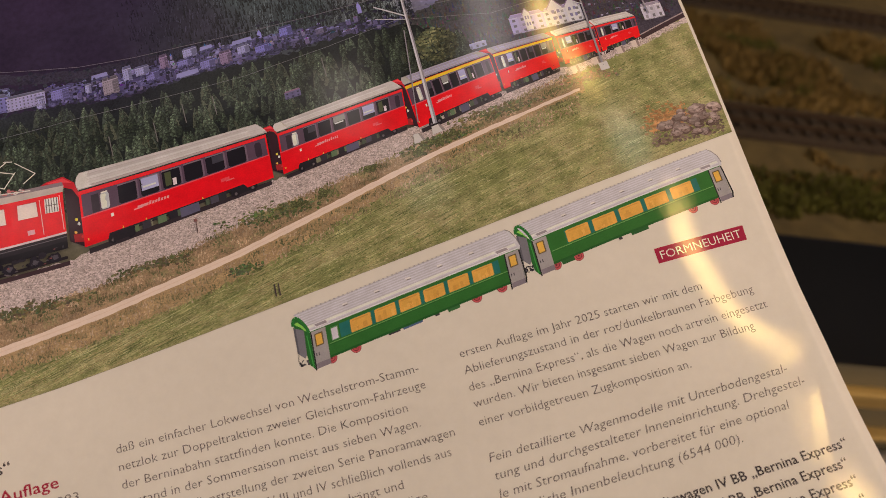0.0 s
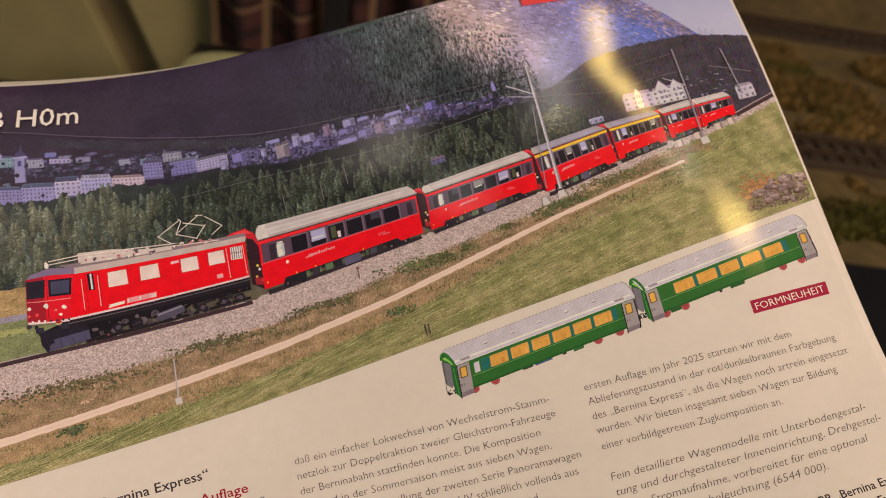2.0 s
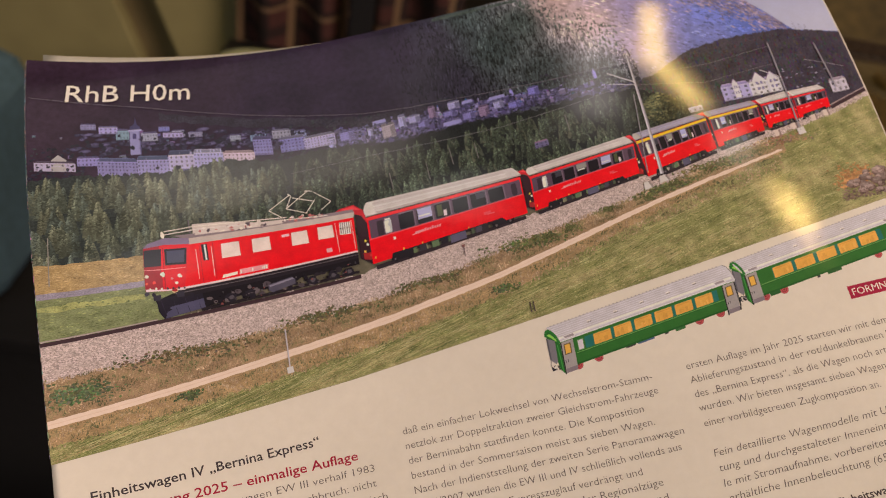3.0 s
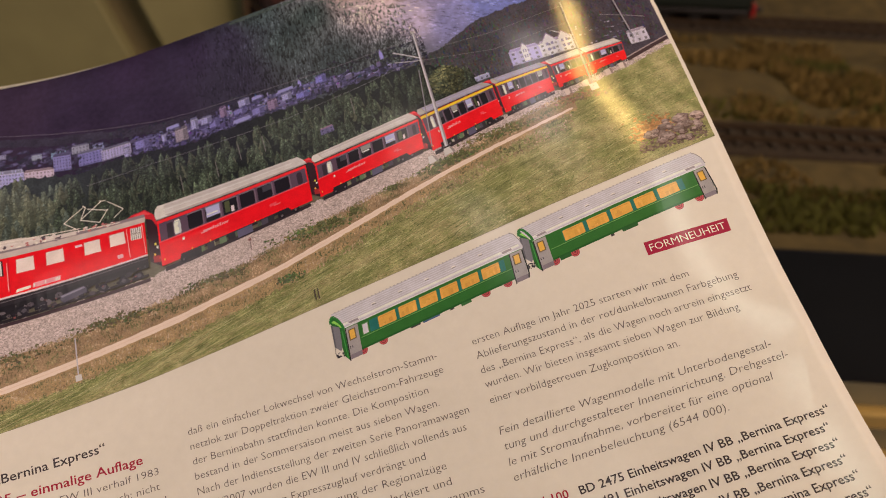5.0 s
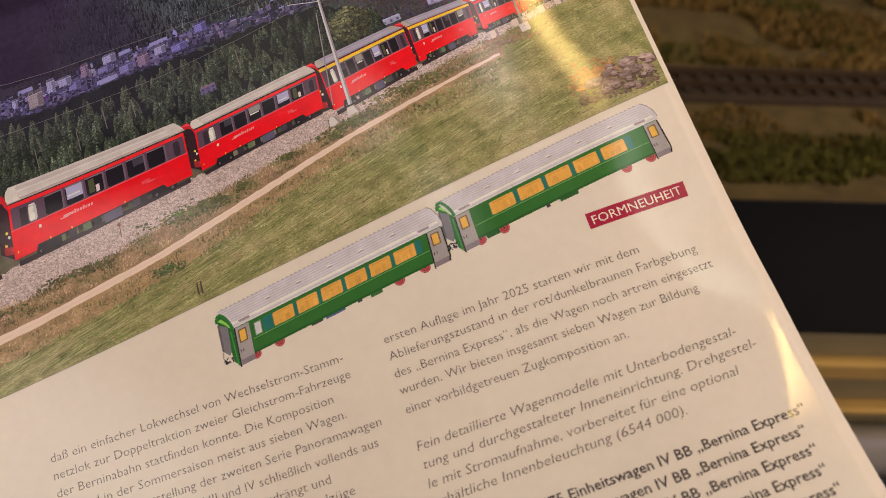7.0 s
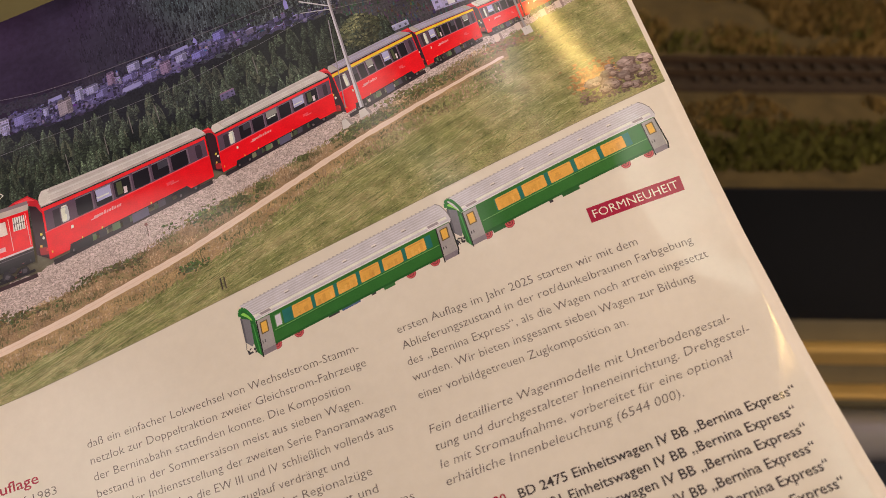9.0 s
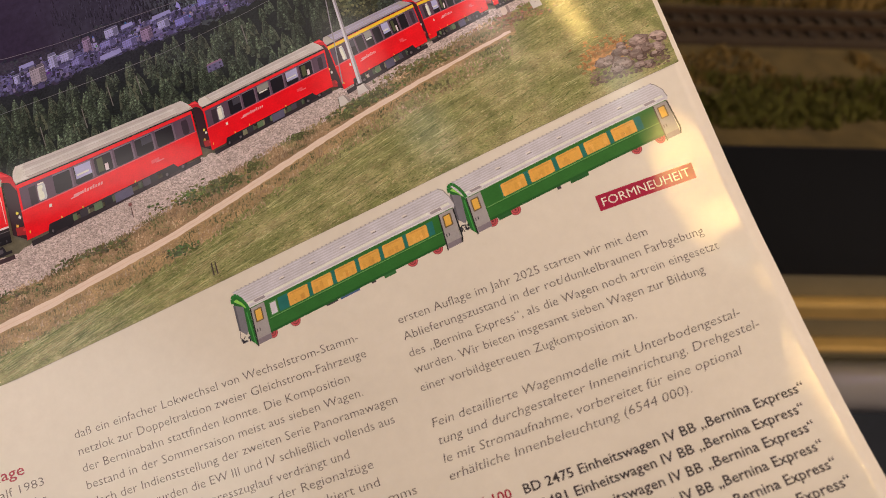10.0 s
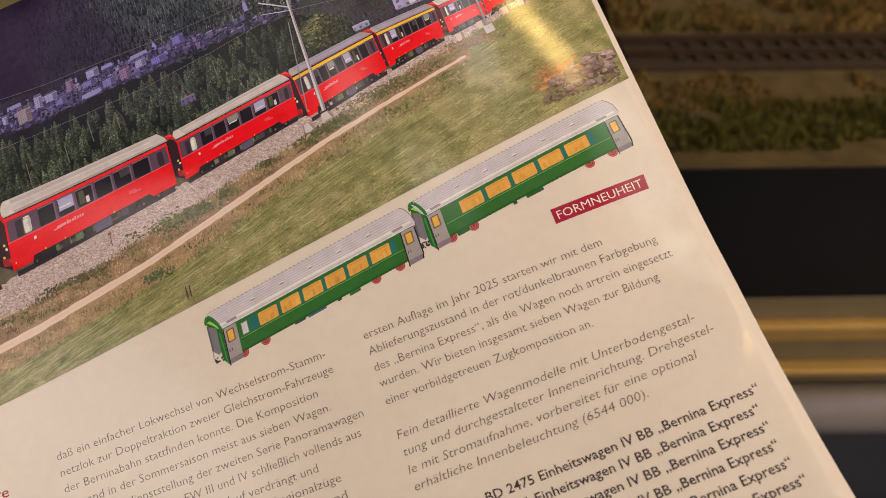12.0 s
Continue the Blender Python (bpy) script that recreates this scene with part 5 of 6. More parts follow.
for u in (181.5, 186.5, 192.5, 196.2):
    v = along(STONES, u) - 0.5
    mast("printed_concrete_block", ((ink(186, 160, 138), 0, ((u - 0.9, v - 0.9), (u + 0.8, v - 1.1), (u + 0.9, v + 0.6), (u - 0.8, v + 0.7))), (ink(128, 104, 92), 0, ((u + 0.3, v - 1.0), (u + 0.8, v - 1.1), (u + 0.9, v + 0.6), (u + 0.4, v + 0.6)))), 23)
for k in range(3):
    mast("printed_pylon", ((ink(120, 116, 130), 0.10, ((197.0 + k * 1.6, 28.0), (197.5 + k * 1.6, 25.2 + k * 0.6), (198.0 + k * 1.6, 28.2))),), 11)
for colour, width, pts in ((ink(100, 88, 88), 0.12, ((0.8, 8.1), (13, 11), (25.5, 13.7), (40, 17.6), (52.4, 20.8), (66, 23.9), (80.4, 26.6), (92, 27.6), (102, 27.9), (117, 28.6), (131, 28.8), (150, 28.4))), (ink(112, 104, 98), 0.08, ((60, 39), (78, 38.4), (100, 38.6), (114, 38.6), (132, 37), (150, 34.6))), (ink(112, 104, 98), 0.08, ((150.5, 35.4), (168, 38.6), (187, 36.8))), (ink(112, 104, 98), 0.08, ((150.5, 33.0), (170, 33.6), (187.6, 31.6)))):
    mast("printed_wire", ((colour, width, pts),), 29)
lodge = Sheet(2.6)
house(lodge, 171.2, 44.8, 7.6, 3.9, ink(150, 136, 168), ink(132, 114, 142), 12, 3, 4, 0.0)
house(lodge, 178.8, 44.8, 8.6, 3.8, ink(176, 163, 168), ink(132, 114, 130), 12.3, 3, 5, 0.02)
for u, w, high in ((174.4, 1.5, 39.2), (180.0, 3.2, 38.3), (184.0, 2.8, 38.7)):
    lodge.add([(u, 44.4), (u, 40.4), (u + w / 2, high), (u + w, 40.3), (u + w, 44.4)], ink(184, 170, 174), 12.6)
    lodge.line([(u - 0.2, 40.6), (u + w / 2, high - 0.1), (u + w + 0.2, 40.5)], 0.22, ink(120, 96, 116), 12.9)
    for e in (0.22, 0.6):
        for b in (41.0, 42.6):
            lodge.add([(u + w * e, b), (u + w * (e + 0.2), b), (u + w * (e + 0.2), b + 0.8), (u + w * e, b + 0.8)], ink(112, 102, 124), 12.8)
printed("printed_house", lodge, PAINT, photograph, "white gabled house, printed")
for dims, wall, roof, high, floors in (((200.5, 47.6, 5.0, 3.4), (170, 154, 152), (128, 110, 114), 12, 2), ((161.0, 46.0, 4.0, 1.2), (140, 132, 146), (150, 142, 154), 12, 1), ((121.2, 46.4, 3.4, 1.5), (92, 82, 104), (118, 86, 98), 27, 2)):
    s = Sheet(2.6)
    house(s, *dims, ink(*wall), ink(*roof), high, floors, 3, 0.06)
    printed("printed_house", s, PAINT, photograph)
yard = Sheet(2.6)
for k in range(26):
    yard.blob(R.uniform(189, 201), R.uniform(38.5, 44.5), R.uniform(0.2, 0.6), R.uniform(0.1, 0.3), ink(*R.choice(((116, 106, 120), (78, 72, 84), (138, 126, 134)))), 11.5, R)
tagged(printed("printed_station_yard", yard, PAINT, photograph), kind="stuff")
crown = Sheet(2.6)
for k in range(300):
    a, r = R.uniform(0, 6.283), R.random() ** 0.5
    u, v = 154.8 + 4.4 * r * math.cos(a), 43.0 + 4.2 * r * math.sin(a)
    g = R.uniform(0.7, 1.25) * (1.15 - 0.4 * (v - 38.8) / 8.4) * (1.12 if u < 155 else 0.8)
    c = R.choice(((84, 80, 52), (70, 70, 46), (98, 92, 60), (60, 60, 42)))
    crown.blob(u, v, R.uniform(0.25, 0.65), R.uniform(0.2, 0.5), ink(*(x * g for x in c)), 16 + R.random(), R, 6)
printed("printed_round_tree", crown, FOLIAGE, photograph)
tag = Sheet(2.6)
tag.add([(154.6, top(155) + 0.1), (168.0, top(168) + 0.1), (167.6, 9.8), (154.6, 8.8)], ink(196, 60, 56), 38)
for k in range(4):
    tag.add([(157.0 + k * 2.4, 4.0 + k * 0.2), (158.4 + k * 2.4, 4.0 + k * 0.2), (158.4 + k * 2.4, 7.4 + k * 0.2), (157.0 + k * 2.4, 7.4 + k * 0.2)], ink(230, 200, 190), 39)
printed("printed_tag", tag, PLAIN, catalogue, "small red printed tag with pale bars")

# ---- the two green coaches below the photograph ----
GREEN, GREEN2, GREY, ORANGE = ink(44, 88, 34), ink(96, 130, 66), ink(140, 126, 114), ink(196, 138, 58)


def green_coach(tl, tr, br, bl, rtl, rtr, panes, first_pane, last_pane, wheels, boxes, small_pane):
    at = quad(tl, tr, br, bl)
    s = Sheet(1.6)
    b = 4
    for u, v in wheels:
        for r, c in ((1.02, (120, 52, 50)), (0.9, (172, 72, 68)), (0.66, (110, 42, 42)), (0.5, (160, 66, 62)), (0.2, (92, 38, 38))):
            s.disc(u, v - 0.02, r * 1.05, ink(*c), b + 0.4 - r * 0.3)
    for u, v, w, h, c in boxes:
        s.add([(u - w, v - h), (u + w, v - h - w * 0.22), (u + w, v + h - w * 0.22), (u - w * 0.85, v + h)], ink(*c), b + 0.3)
    s.add(patch(at, 0, 1, 0, 0.85), GREEN, b + 0.6)
    s.add(patch(at, 0.06, 0.94, 0.80, 0.86), ink(34, 74, 30), b + 0.8)
    s.add(patch(at, 0.08, 0.93, 0.485, 0.505), GREEN2, b + 0.9)
    s.add(patch(at, 0.08, 0.93, 0.525, 0.535), ink(34, 74, 30), b + 0.9)
    s.add(patch(at, 0.135 if small_pane else 0.16, last_pane + 0.012, 0.085, 0.455), ink(36, 90, 76), b + 0.8)
    for k in range(panes):
        a = first_pane + (last_pane - first_pane) * k / panes
        w = (last_pane - first_pane) / panes * 0.84
        s.add(rounded(at, a - 0.003, a + w + 0.003, 0.085, 0.46, 0.05), ink(58, 96, 58), b + 1.0)
        s.add(rounded(at, a, a + w, 0.10, 0.445, 0.05), ORANGE, b + 1.1)
        s.add(patch(at, a + w * 0.12, a + w * 0.88, 0.125, 0.16), ink(184, 127, 52), b + 1.2)
        for e in range(5):
            q = R.uniform(0.08, 0.8)
            s.add(patch(at, a + w * q, a + w * (q + 0.14), 0.2 + 0.2 * R.random(), 0.42), ink(*R.choice(((190, 132, 54), (202, 146, 66), (186, 128, 54)))), b + 1.15)
    if small_pane:
        s.add(patch(at, 0.092, 0.128, 0.10, 0.45), ink(84, 116, 70), b + 1.0)
        s.add(patch(at, 0.096, 0.124, 0.13, 0.43), ink(184, 168, 160), b + 1.1)
    for a, c in ((0.0, 0.072), (0.928, 1.0)):
        s.add(patch(at, a, c, 0.02, 1.0 if a == 0 else 0.98), GREY, b + 1.0)
        s.add(patch(at, a, a + 0.006, 0.02, 1.03), ink(38, 34, 32), b + 1.2)
        s.add(rounded(at, a + 0.016, c - 0.016, 0.10, 0.44, 0.06), ink(96, 74, 46), b + 1.2)
        s.add(rounded(at, a + 0.022, c - 0.022, 0.13, 0.41, 0.06), ink(200, 146, 58), b + 1.3)
        s.add(patch(at, a + 0.008, c, 0.86, 1.0), ink(116, 100, 96), b + 1.1)
        for k in (0.012, 0.024):
            s.add(patch(at, a + k, a + k + 0.004, 0.60, 0.68), ink(60, 52, 50), b + 1.2)
    # roof with ribs and ventilators
    r = quad(rtl, rtr, tr, tl)
    n = 18
    for k in range(n):
        c = (182, 167, 156) if k % 2 else (167, 153, 143)
        if k in (13, 14):
            c = (196, 182, 172)
        s.add(patch(r, 0, 1, k / n, (k + 1) / n), ink(*c), b + 1.4)
    for k in range(46):
        a = 0.02 + k * 0.021
        s.add(patch(r, a, a + 0.008, -0.03, 0.03), ink(150, 136, 126), b + 1.45)
    # rounded far end of the roof and its cornice
    s.add([rtr, (rtr[0] + 0.9, rtr[1] + 0.6), (tr[0] + 0.1, tr[1] - 2.2), (tr[0] + 0.5, tr[1] - 0.6), (tr[0] + 0.3, tr[1] + 0.1), tr], ink(176, 162, 150), b + 1.38)
    s.line([rtr, (rtr[0] + 0.9, rtr[1] + 0.6), (tr[0] + 0.1, tr[1] - 2.2), (tr[0] + 0.5, tr[1] - 0.6)], 0.16, ink(112, 100, 94), b + 1.42)
    s.add(patch(r, 0, 1, 0.95, 1.0), ink(188, 175, 164), b + 1.6)
    for k in range(5):
        a = 0.2 + k * 0.15
        s.add(patch(r, a, a + 0.022, 0.36, 0.44), ink(196, 178, 168), b + 1.7)
        s.add(patch(r, a, a + 0.022, 0.44, 0.48), ink(104, 92, 88), b + 1.7)
    for a in (0.035, 0.90):
        s.add(patch(r, a, a + 0.062, 0.72, 0.92), ink(190, 174, 164), b + 1.7)
        s.add(patch(r, a + 0.005, a + 0.057, 0.76, 0.88), ink(136, 120, 114), b + 1.8)
    # end face: green corner post, grey gangway, arched rim, coupling
    e = lambda du, dv: (bl[0] + du, bl[1] + dv)
    s.add([e(-2.4, -9.4), e(-1.7, -10.8), e(-0.9, -9.9), e(-0.1, -8.4), e(0.45, -7.2), e(0, 0), e(-0.9, -1.2), e(-1.1, -3.3)], ink(38, 84, 34), b + 0.5)
    s.add([e(-2.5, -9.0), e(-0.6, -8.0), e(-1.05, -3.2), e(-1.5, -2.6), e(-2.75, -3.9)], ink(106, 97, 93), b + 0.7)
    s.add([e(-2.5, -9.0), e(-2.1, -8.8), e(-2.4, -3.6), e(-2.75, -3.9)], ink(84, 76, 74), b + 0.72)
    s.add([e(-2.3, -9.7), e(-1.5, -9.9), e(-0.7, -9.0), e(0.1, -7.6), e(-0.4, -7.8), e(-1.1, -8.7)], ink(122, 168, 66), b + 0.8)
    s.line([e(-2.45, -9.3), e(-2.35, -10.2), e(-1.85, -10.8), e(-1.3, -10.6), e(-0.6, -9.7), e(0.0, -8.5), e(0.3, -7.3)], 0.62, ink(40, 96, 38), b + 1.7)
    s.line([e(-0.25, -6.9), e(-0.3, -0.5)], 0.22, ink(58, 122, 50), b + 0.9)
    s.line([e(-2.6, -3.6), e(-2.9, -2.4), e(-2.3, -1.7)], 0.14, ink(96, 84, 80), b + 1.2)
    for k in range(20):
        s.blob(bl[0] - 1.9 + R.uniform(-0.8, 0.9), bl[1] - 1.9 + R.uniform(-0.55, 0.7), R.uniform(0.12, 0.34), R.uniform(0.12, 0.28), ink(*R.choice(((40, 36, 36), (84, 74, 72), (54, 48, 48), (44, 40, 40)))), b + 1.3 + R.random() * 0.2, R)
    s.line([(tr[0], tr[1] + 0.2), (br[0] + 0.35, br[1] - 1.2), (br[0], br[1])], 0.3, ink(34, 32, 30), b + 1.6)
    return s


first_green = green_coach((114.9, 94.5), (158.7, 89.7), (158.3, 96.7), (114.4, 101.9), (112.5, 90.4), (157.1, 85.3), 6, 0.185, 0.885,
                          ((122.9, 99.9), (148.1, 96.9), (153.4, 96.3), (117.9, 100.6)), ((134.6, 98.3, 2.2, 0.8, (66, 80, 96)), (143.2, 97.4, 1.3, 0.8, (52, 88, 44)), (130.8, 98.9, 1.3, 0.5, (58, 50, 48)), (139.8, 97.8, 0.5, 0.5, (62, 54, 50))), True)
printed("printed_green_coach", first_green, PAINT, catalogue, "printed green coach with grey roof and orange panes")
second_green = green_coach((161.6, 88.9), (204.6, 83.3), (204.8, 90.5), (161.5, 96.1), (159.3, 85.2), (202.8, 79.3), 5, 0.165, 0.845,
                           ((169.8, 94.3), (195.5, 90.8), (200.6, 90.2), (165.0, 94.9)), ((183.2, 92.3, 2.0, 0.8, (40, 76, 36)), (179.0, 93.0, 0.4, 0.4, (60, 52, 50)), (167.5, 94.8, 1.4, 0.4, (40, 76, 36))), False)
printed("printed_green_coach", second_green, PAINT, catalogue, "printed green coach with grey roof and five orange panes")

badge = Sheet(1.6)
badge.add([(184.7, 96.9), (204.4, 96.6), (204.2, 99.7), (184.7, 100.0)], ink(140, 25, 46), 3)
badge_ob = printed("badge", badge, PLAIN, catalogue, "crimson rectangular printed badge with white capitals")

# ---- text ----
BLACK, GREYTEXT, CRIMSON, BRIGHT = ink(60, 50, 46), ink(92, 78, 69), ink(140, 30, 44), ink(226, 212, 192)


def glyphs(text, weight):
    """Triangles of a line of text in its own plane, and its width."""
    data = bpy.data.curves.new("text_line", "FONT")
    data.body, data.size, data.resolution_u, data.offset = text, 1.0, 2, weight
    ob = new("text_line", data)
    mesh = ob.to_mesh()
    verts = [(v.co.x, v.co.y) for v in mesh.vertices]
    faces = [tuple(p.vertices) for p in mesh.polygons]
    ob.to_mesh_clear()
    bpy.data.objects.remove(ob)
    bpy.data.curves.remove(data)
    return verts, faces


def text_line(text, u0, v0, u1, v1, cap, colour, parent, layer=3, slant=0.0, bold=-0.009, label="", name="text_line"):
    """A printed line from (u0, v0) to (u1, v1), its capitals cap mm high."""
    verts, faces = glyphs(text, bold)
    left, right = min(x for x, _ in verts), max(x for x, _ in verts)
    k = math.hypot(u1 - u0, v1 - v0) / (right - left)
    tall = cap / 0.72
    dx, dy = (u1 - u0) / math.hypot(u1 - u0, v1 - v0), (v1 - v0) / math.hypot(u1 - u0, v1 - v0)
    co, cols, uvs, polys = [], [], [], []
    for x, y in verts:
        a = (x - left) * k + y * tall * slant
        b = y * tall
        co.append((u0 + a * dx + b * dy, v0 + a * dy - b * dx, layer))
    polys = faces
    data = bpy.data.meshes.new(name)
    data.from_pydata([S(u, v, h * INK) for u, v, h in co], [], polys)
    for l in data.loops:
        u, v, _ = co[l.vertex_index]
        uvs += [u, v]
        cols += colour
    data.attributes.new("ink", "FLOAT_COLOR", "CORNER").data.foreach_set("color", cols)
    data.uv_layers.new(name="page").data.foreach_set("uv", uvs)
    return part(name, data, PLAIN, parent, label)


def bars(pieces, v, cap, colour):
    """Words that cannot be read, as plain bars."""
    s = Sheet(2.6)
    for a, b in pieces:
        s.add([(a, v), (b, v), (b, v - cap * 0.7), (a, v - cap * 0.7)], colour, 3)
    printed("text_line", s, PLAIN, page)


text_line("RhB H0m", 8.7, 10.1, 38.0, 13.3, 5.2, BRIGHT, photograph, 40, bold=0.004, label="white heading lettering")
text_line("FORMNEUHEIT", 185.6, 99.3, 203.4, 98.95, 1.75, BRIGHT, badge_ob, 6, bold=-0.004, label="white capitals")

BODY = 1.72
for k, (text, end) in enumerate((("daß ein einfacher Lokwechsel von Wechselstrom-Stamm-", 133.5), ("netzlok zur Doppeltraktion zweier Gleichstrom-Fahrzeuge", 134.0), ("der Berninabahn stattfinden konnte. Die Komposition", 129.6), ("bestand in der Sommersaison meist aus sieben Wagen.", 131.2), ("Nach der Indienststellung der zweiten Serie Panoramawagen", 137.0), ("2006/2007 wurden die EW III und IV schließlich vollends aus", 135.4), ("dem hochwertigen Expresszuglauf verdrängt und", 125.3))):
    text_line(text, 74.2, 107.1 + 3.35 * k, end, 107.7 + 3.33 * k, BODY, GREYTEXT, page)
for k, (text, begin, end) in enumerate((("zur Komfortsteigerung der Regionalzüge", 83.5, 129.1), ("wurden einfarbig rot lackiert und", 91.0, 129.3), ("Refit-Programms", 115.6, 135.5))):
    v = 130.7 + 3.34 * k
    text_line(text, begin, v, end, v + 0.1, BODY, GREYTEXT, page)
    bars([(74.3, min(begin - 1.2, 83.0))] + ([(84.0, begin - 1.2)] if begin > 86 else []), v, BODY, GREYTEXT)
for k, (text, end, v0, v1) in enumerate((("ersten Auflage im Jahr 2025 starten wir mit dem", 191.3, 107.3, 107.1), ("Ablieferungszustand in der rot/dunkelbraunen Farbgebung", 201.2, 110.6, 110.3), ("des „Bernina Express“, als die Wagen noch artrein eingesetzt", 202.7, 113.9, 113.8), ("wurden. Wir bieten insgesamt sieben Wagen zur Bildung", 198.4, 117.1, 117.2), ("einer vorbildgetreuen Zugkomposition an.", 183.6, 120.6, 120.9))):
    text_line(text, 141.9, v0, end, v1, BODY, GREYTEXT, page)
for text, end, v0, v1 in (("Fein detaillierte Wagenmodelle mit Unterbodengestal-", 201.0, 127.4, 126.5), ("tung und durchgestalteter Inneneinrichtung. Drehgestel-", 203.3, 130.7, 129.5), ("le mit Stromaufnahme, vorbereitet für eine optional", 198.3, 134.0, 132.9), ("erhältliche Innenbeleuchtung (6544 000).", 187.6, 137.2, 136.2)):
    text_line(text, 141.9, v0, end, v1, BODY, GREYTEXT, page, slant=0.2)
for k, (number, text, end) in enumerate((("3244 100", "BD 2475 Einheitswagen IV BB „Bernina Express“", 205.8), ("3244 101", "B 2491 Einheitswagen IV BB „Bernina Express“", 204.2), ("", "B 2492 Einheitswagen IV BB „Bernina Express“", 204.4), ("", "Einheitswagen IV BB „Bernina Express“", 204.2), ("", "Einheitswagen IV BB „Bernina Express“", 204.8), ("", "Einheitswagen IV BB „Bernina Express“", 205.6))):
    v = 143.0 + 3.2 * k
    begin = 153.9 if text[0] == "B" else 163.2
    text_line(text, begin, v + 0.3, end, v - 1.0, BODY, BLACK, page, bold=0.012)
    if number:
        text_line(number, 141.8, v + 0.3, 151.6, v + 0.2, BODY, CRIMSON, page, bold=0.012)
    else:
        bars([(141.8, 144.8), (146.0, 151.4)], v + 0.3, BODY, CRIMSON)
    if begin > 160:
        bars([(153.9, 155.0), (156.2, 161.8)], v + 0.3, BODY, BLACK)
text_line("Einheitswagen IV „Bernina Express“", 6.6, 106.6, 55.0, 105.2, 2.15, BLACK, page, bold=0.010)
text_line("Ankündigung 2025 – einmalige Auflage", 6.6, 110.6, 63.0, 110.3, 2.15, CRIMSON, page, bold=0.010)
for k, (text, begin, end) in enumerate((("der Einheitswagen EW III verhalf 1983", 21.6, 66.2), ("Express“ zum endgültigen Durchbruch: nicht", 16.0, 66.0), ("sondern auch durch die optisch", 32.0, 67.9))):
    v = 113.8 + 3.3 * k
    text_line(text, begin, v, end, v - 0.2, BODY, GREYTEXT, page)
    bars([(6.6, 11.0), (12.0, begin - 1.0)], v, BODY, GREYTEXT)
for k in range(5):
    bars([(6.6, 14.2), (15.2, 27.5), (28.6, 36.0), (37.2, 52.0), (53.2, 64.5)], 123.7 + 3.3 * k, BODY, GREYTEXT)

# ---- room ----
WALL = material("warm_plaster", rgb(120, 112, 100), 0.85, grain=0.10, scale=30, bump=0.15)
CARPET = material("dark_carpet", rgb(40, 42, 50), 0.95, grain=0.35, scale=180, bump=0.4)
CEIL = material("ceiling_board", rgb(68, 64, 62), 0.9, grain=0.06, scale=20)
BLACKBOARD = material("black_laminate", rgb(5, 9, 15), 0.38, grain=0.3, scale=40)
NAVY = material("slate_blue_cloth", rgb(82, 112, 130), 0.9, grain=0.3, scale=120, bump=0.4)
DARKCLOTH = material("black_cloth", rgb(20, 21, 26), 0.95, grain=0.3, scale=120, bump=0.4)
BEIGE = material("beige_board", rgb(156, 150, 106), 0.7, grain=0.12, scale=18)
DARKGREY = material("dark_grey_metal", rgb(48, 46, 46), 0.5, 0.6, grain=0.2, scale=50)
for name, dims, mat, label in (("floor", (-3, 3, -2.6, 3.2, -0.1, 0.0), CARPET, "dark carpeted hall floor"), ("ceiling", (-3, 3, -2.6, 3.2, 2.6, 2.7), CEIL, "grey board ceiling"), ("wall_north", (-3, 3, 3.2, 3.3, 0, 2.6), WALL, "warm plastered wall"), ("wall_south", (-3, 3, -2.7, -2.6, 0, 2.6), WALL, "warm plastered wall"), ("wall_west", (-3.1, -3, -2.6, 3.2, 0, 2.6), WALL, "warm plastered wall"), ("wall_east", (3, 3.1, -2.6, 3.2, 0, 2.6), WALL, "warm plastered wall")):
    ob = part(name, boxed(*dims), mat, None)
    tagged(ob, label, name.split("_")[0], kind="structure")

# stand under the catalogue
WOOD = material("dark_stained_wood", rgb(46, 38, 34), 0.5, grain=0.3, scale=30, bump=0.1)
table = thing("side_table", (0.08, 0.07, 0, 0, 0, 0), "dark blue-grey table in front of the model railway", "table")
part("tabletop", boxed(-0.34, 0.62, -0.22, 0.17, 0.715, 0.745, 0.004), material("blue_grey_laminate", rgb(52, 58, 66), 0.5, grain=0.2, scale=25), table)
for x in (-0.30, 0.58):
    for y in (-0.18, 0.13):
        part("leg", boxed(x - 0.02, x + 0.02, y - 0.02, y + 0.02, 0, 0.715, 0.003), DARKGREY, table)
stand = thing("display_stand", (0, 0, 0.745, 0, 0, 0), "dark wooden reading stand on the table holding the catalogue", "stand")
part("base", boxed(-0.19, 0.02, -0.02, 0.14, 0.0, 0.015, 0.003), WOOD, stand)
part("post", boxed(-0.10, -0.07, 0.05, 0.08, 0.015, 0.405, 0.003), WOOD, stand)
bm = boxed(0.012, 0.190, -0.270, -0.018, -0.020, -0.012, 0.001)
bmesh.ops.transform(bm, matrix=Matrix.Translation((0, 0, -0.745)) @ SHEET, verts=bm.verts)
part("board", bm, WOOD, stand)

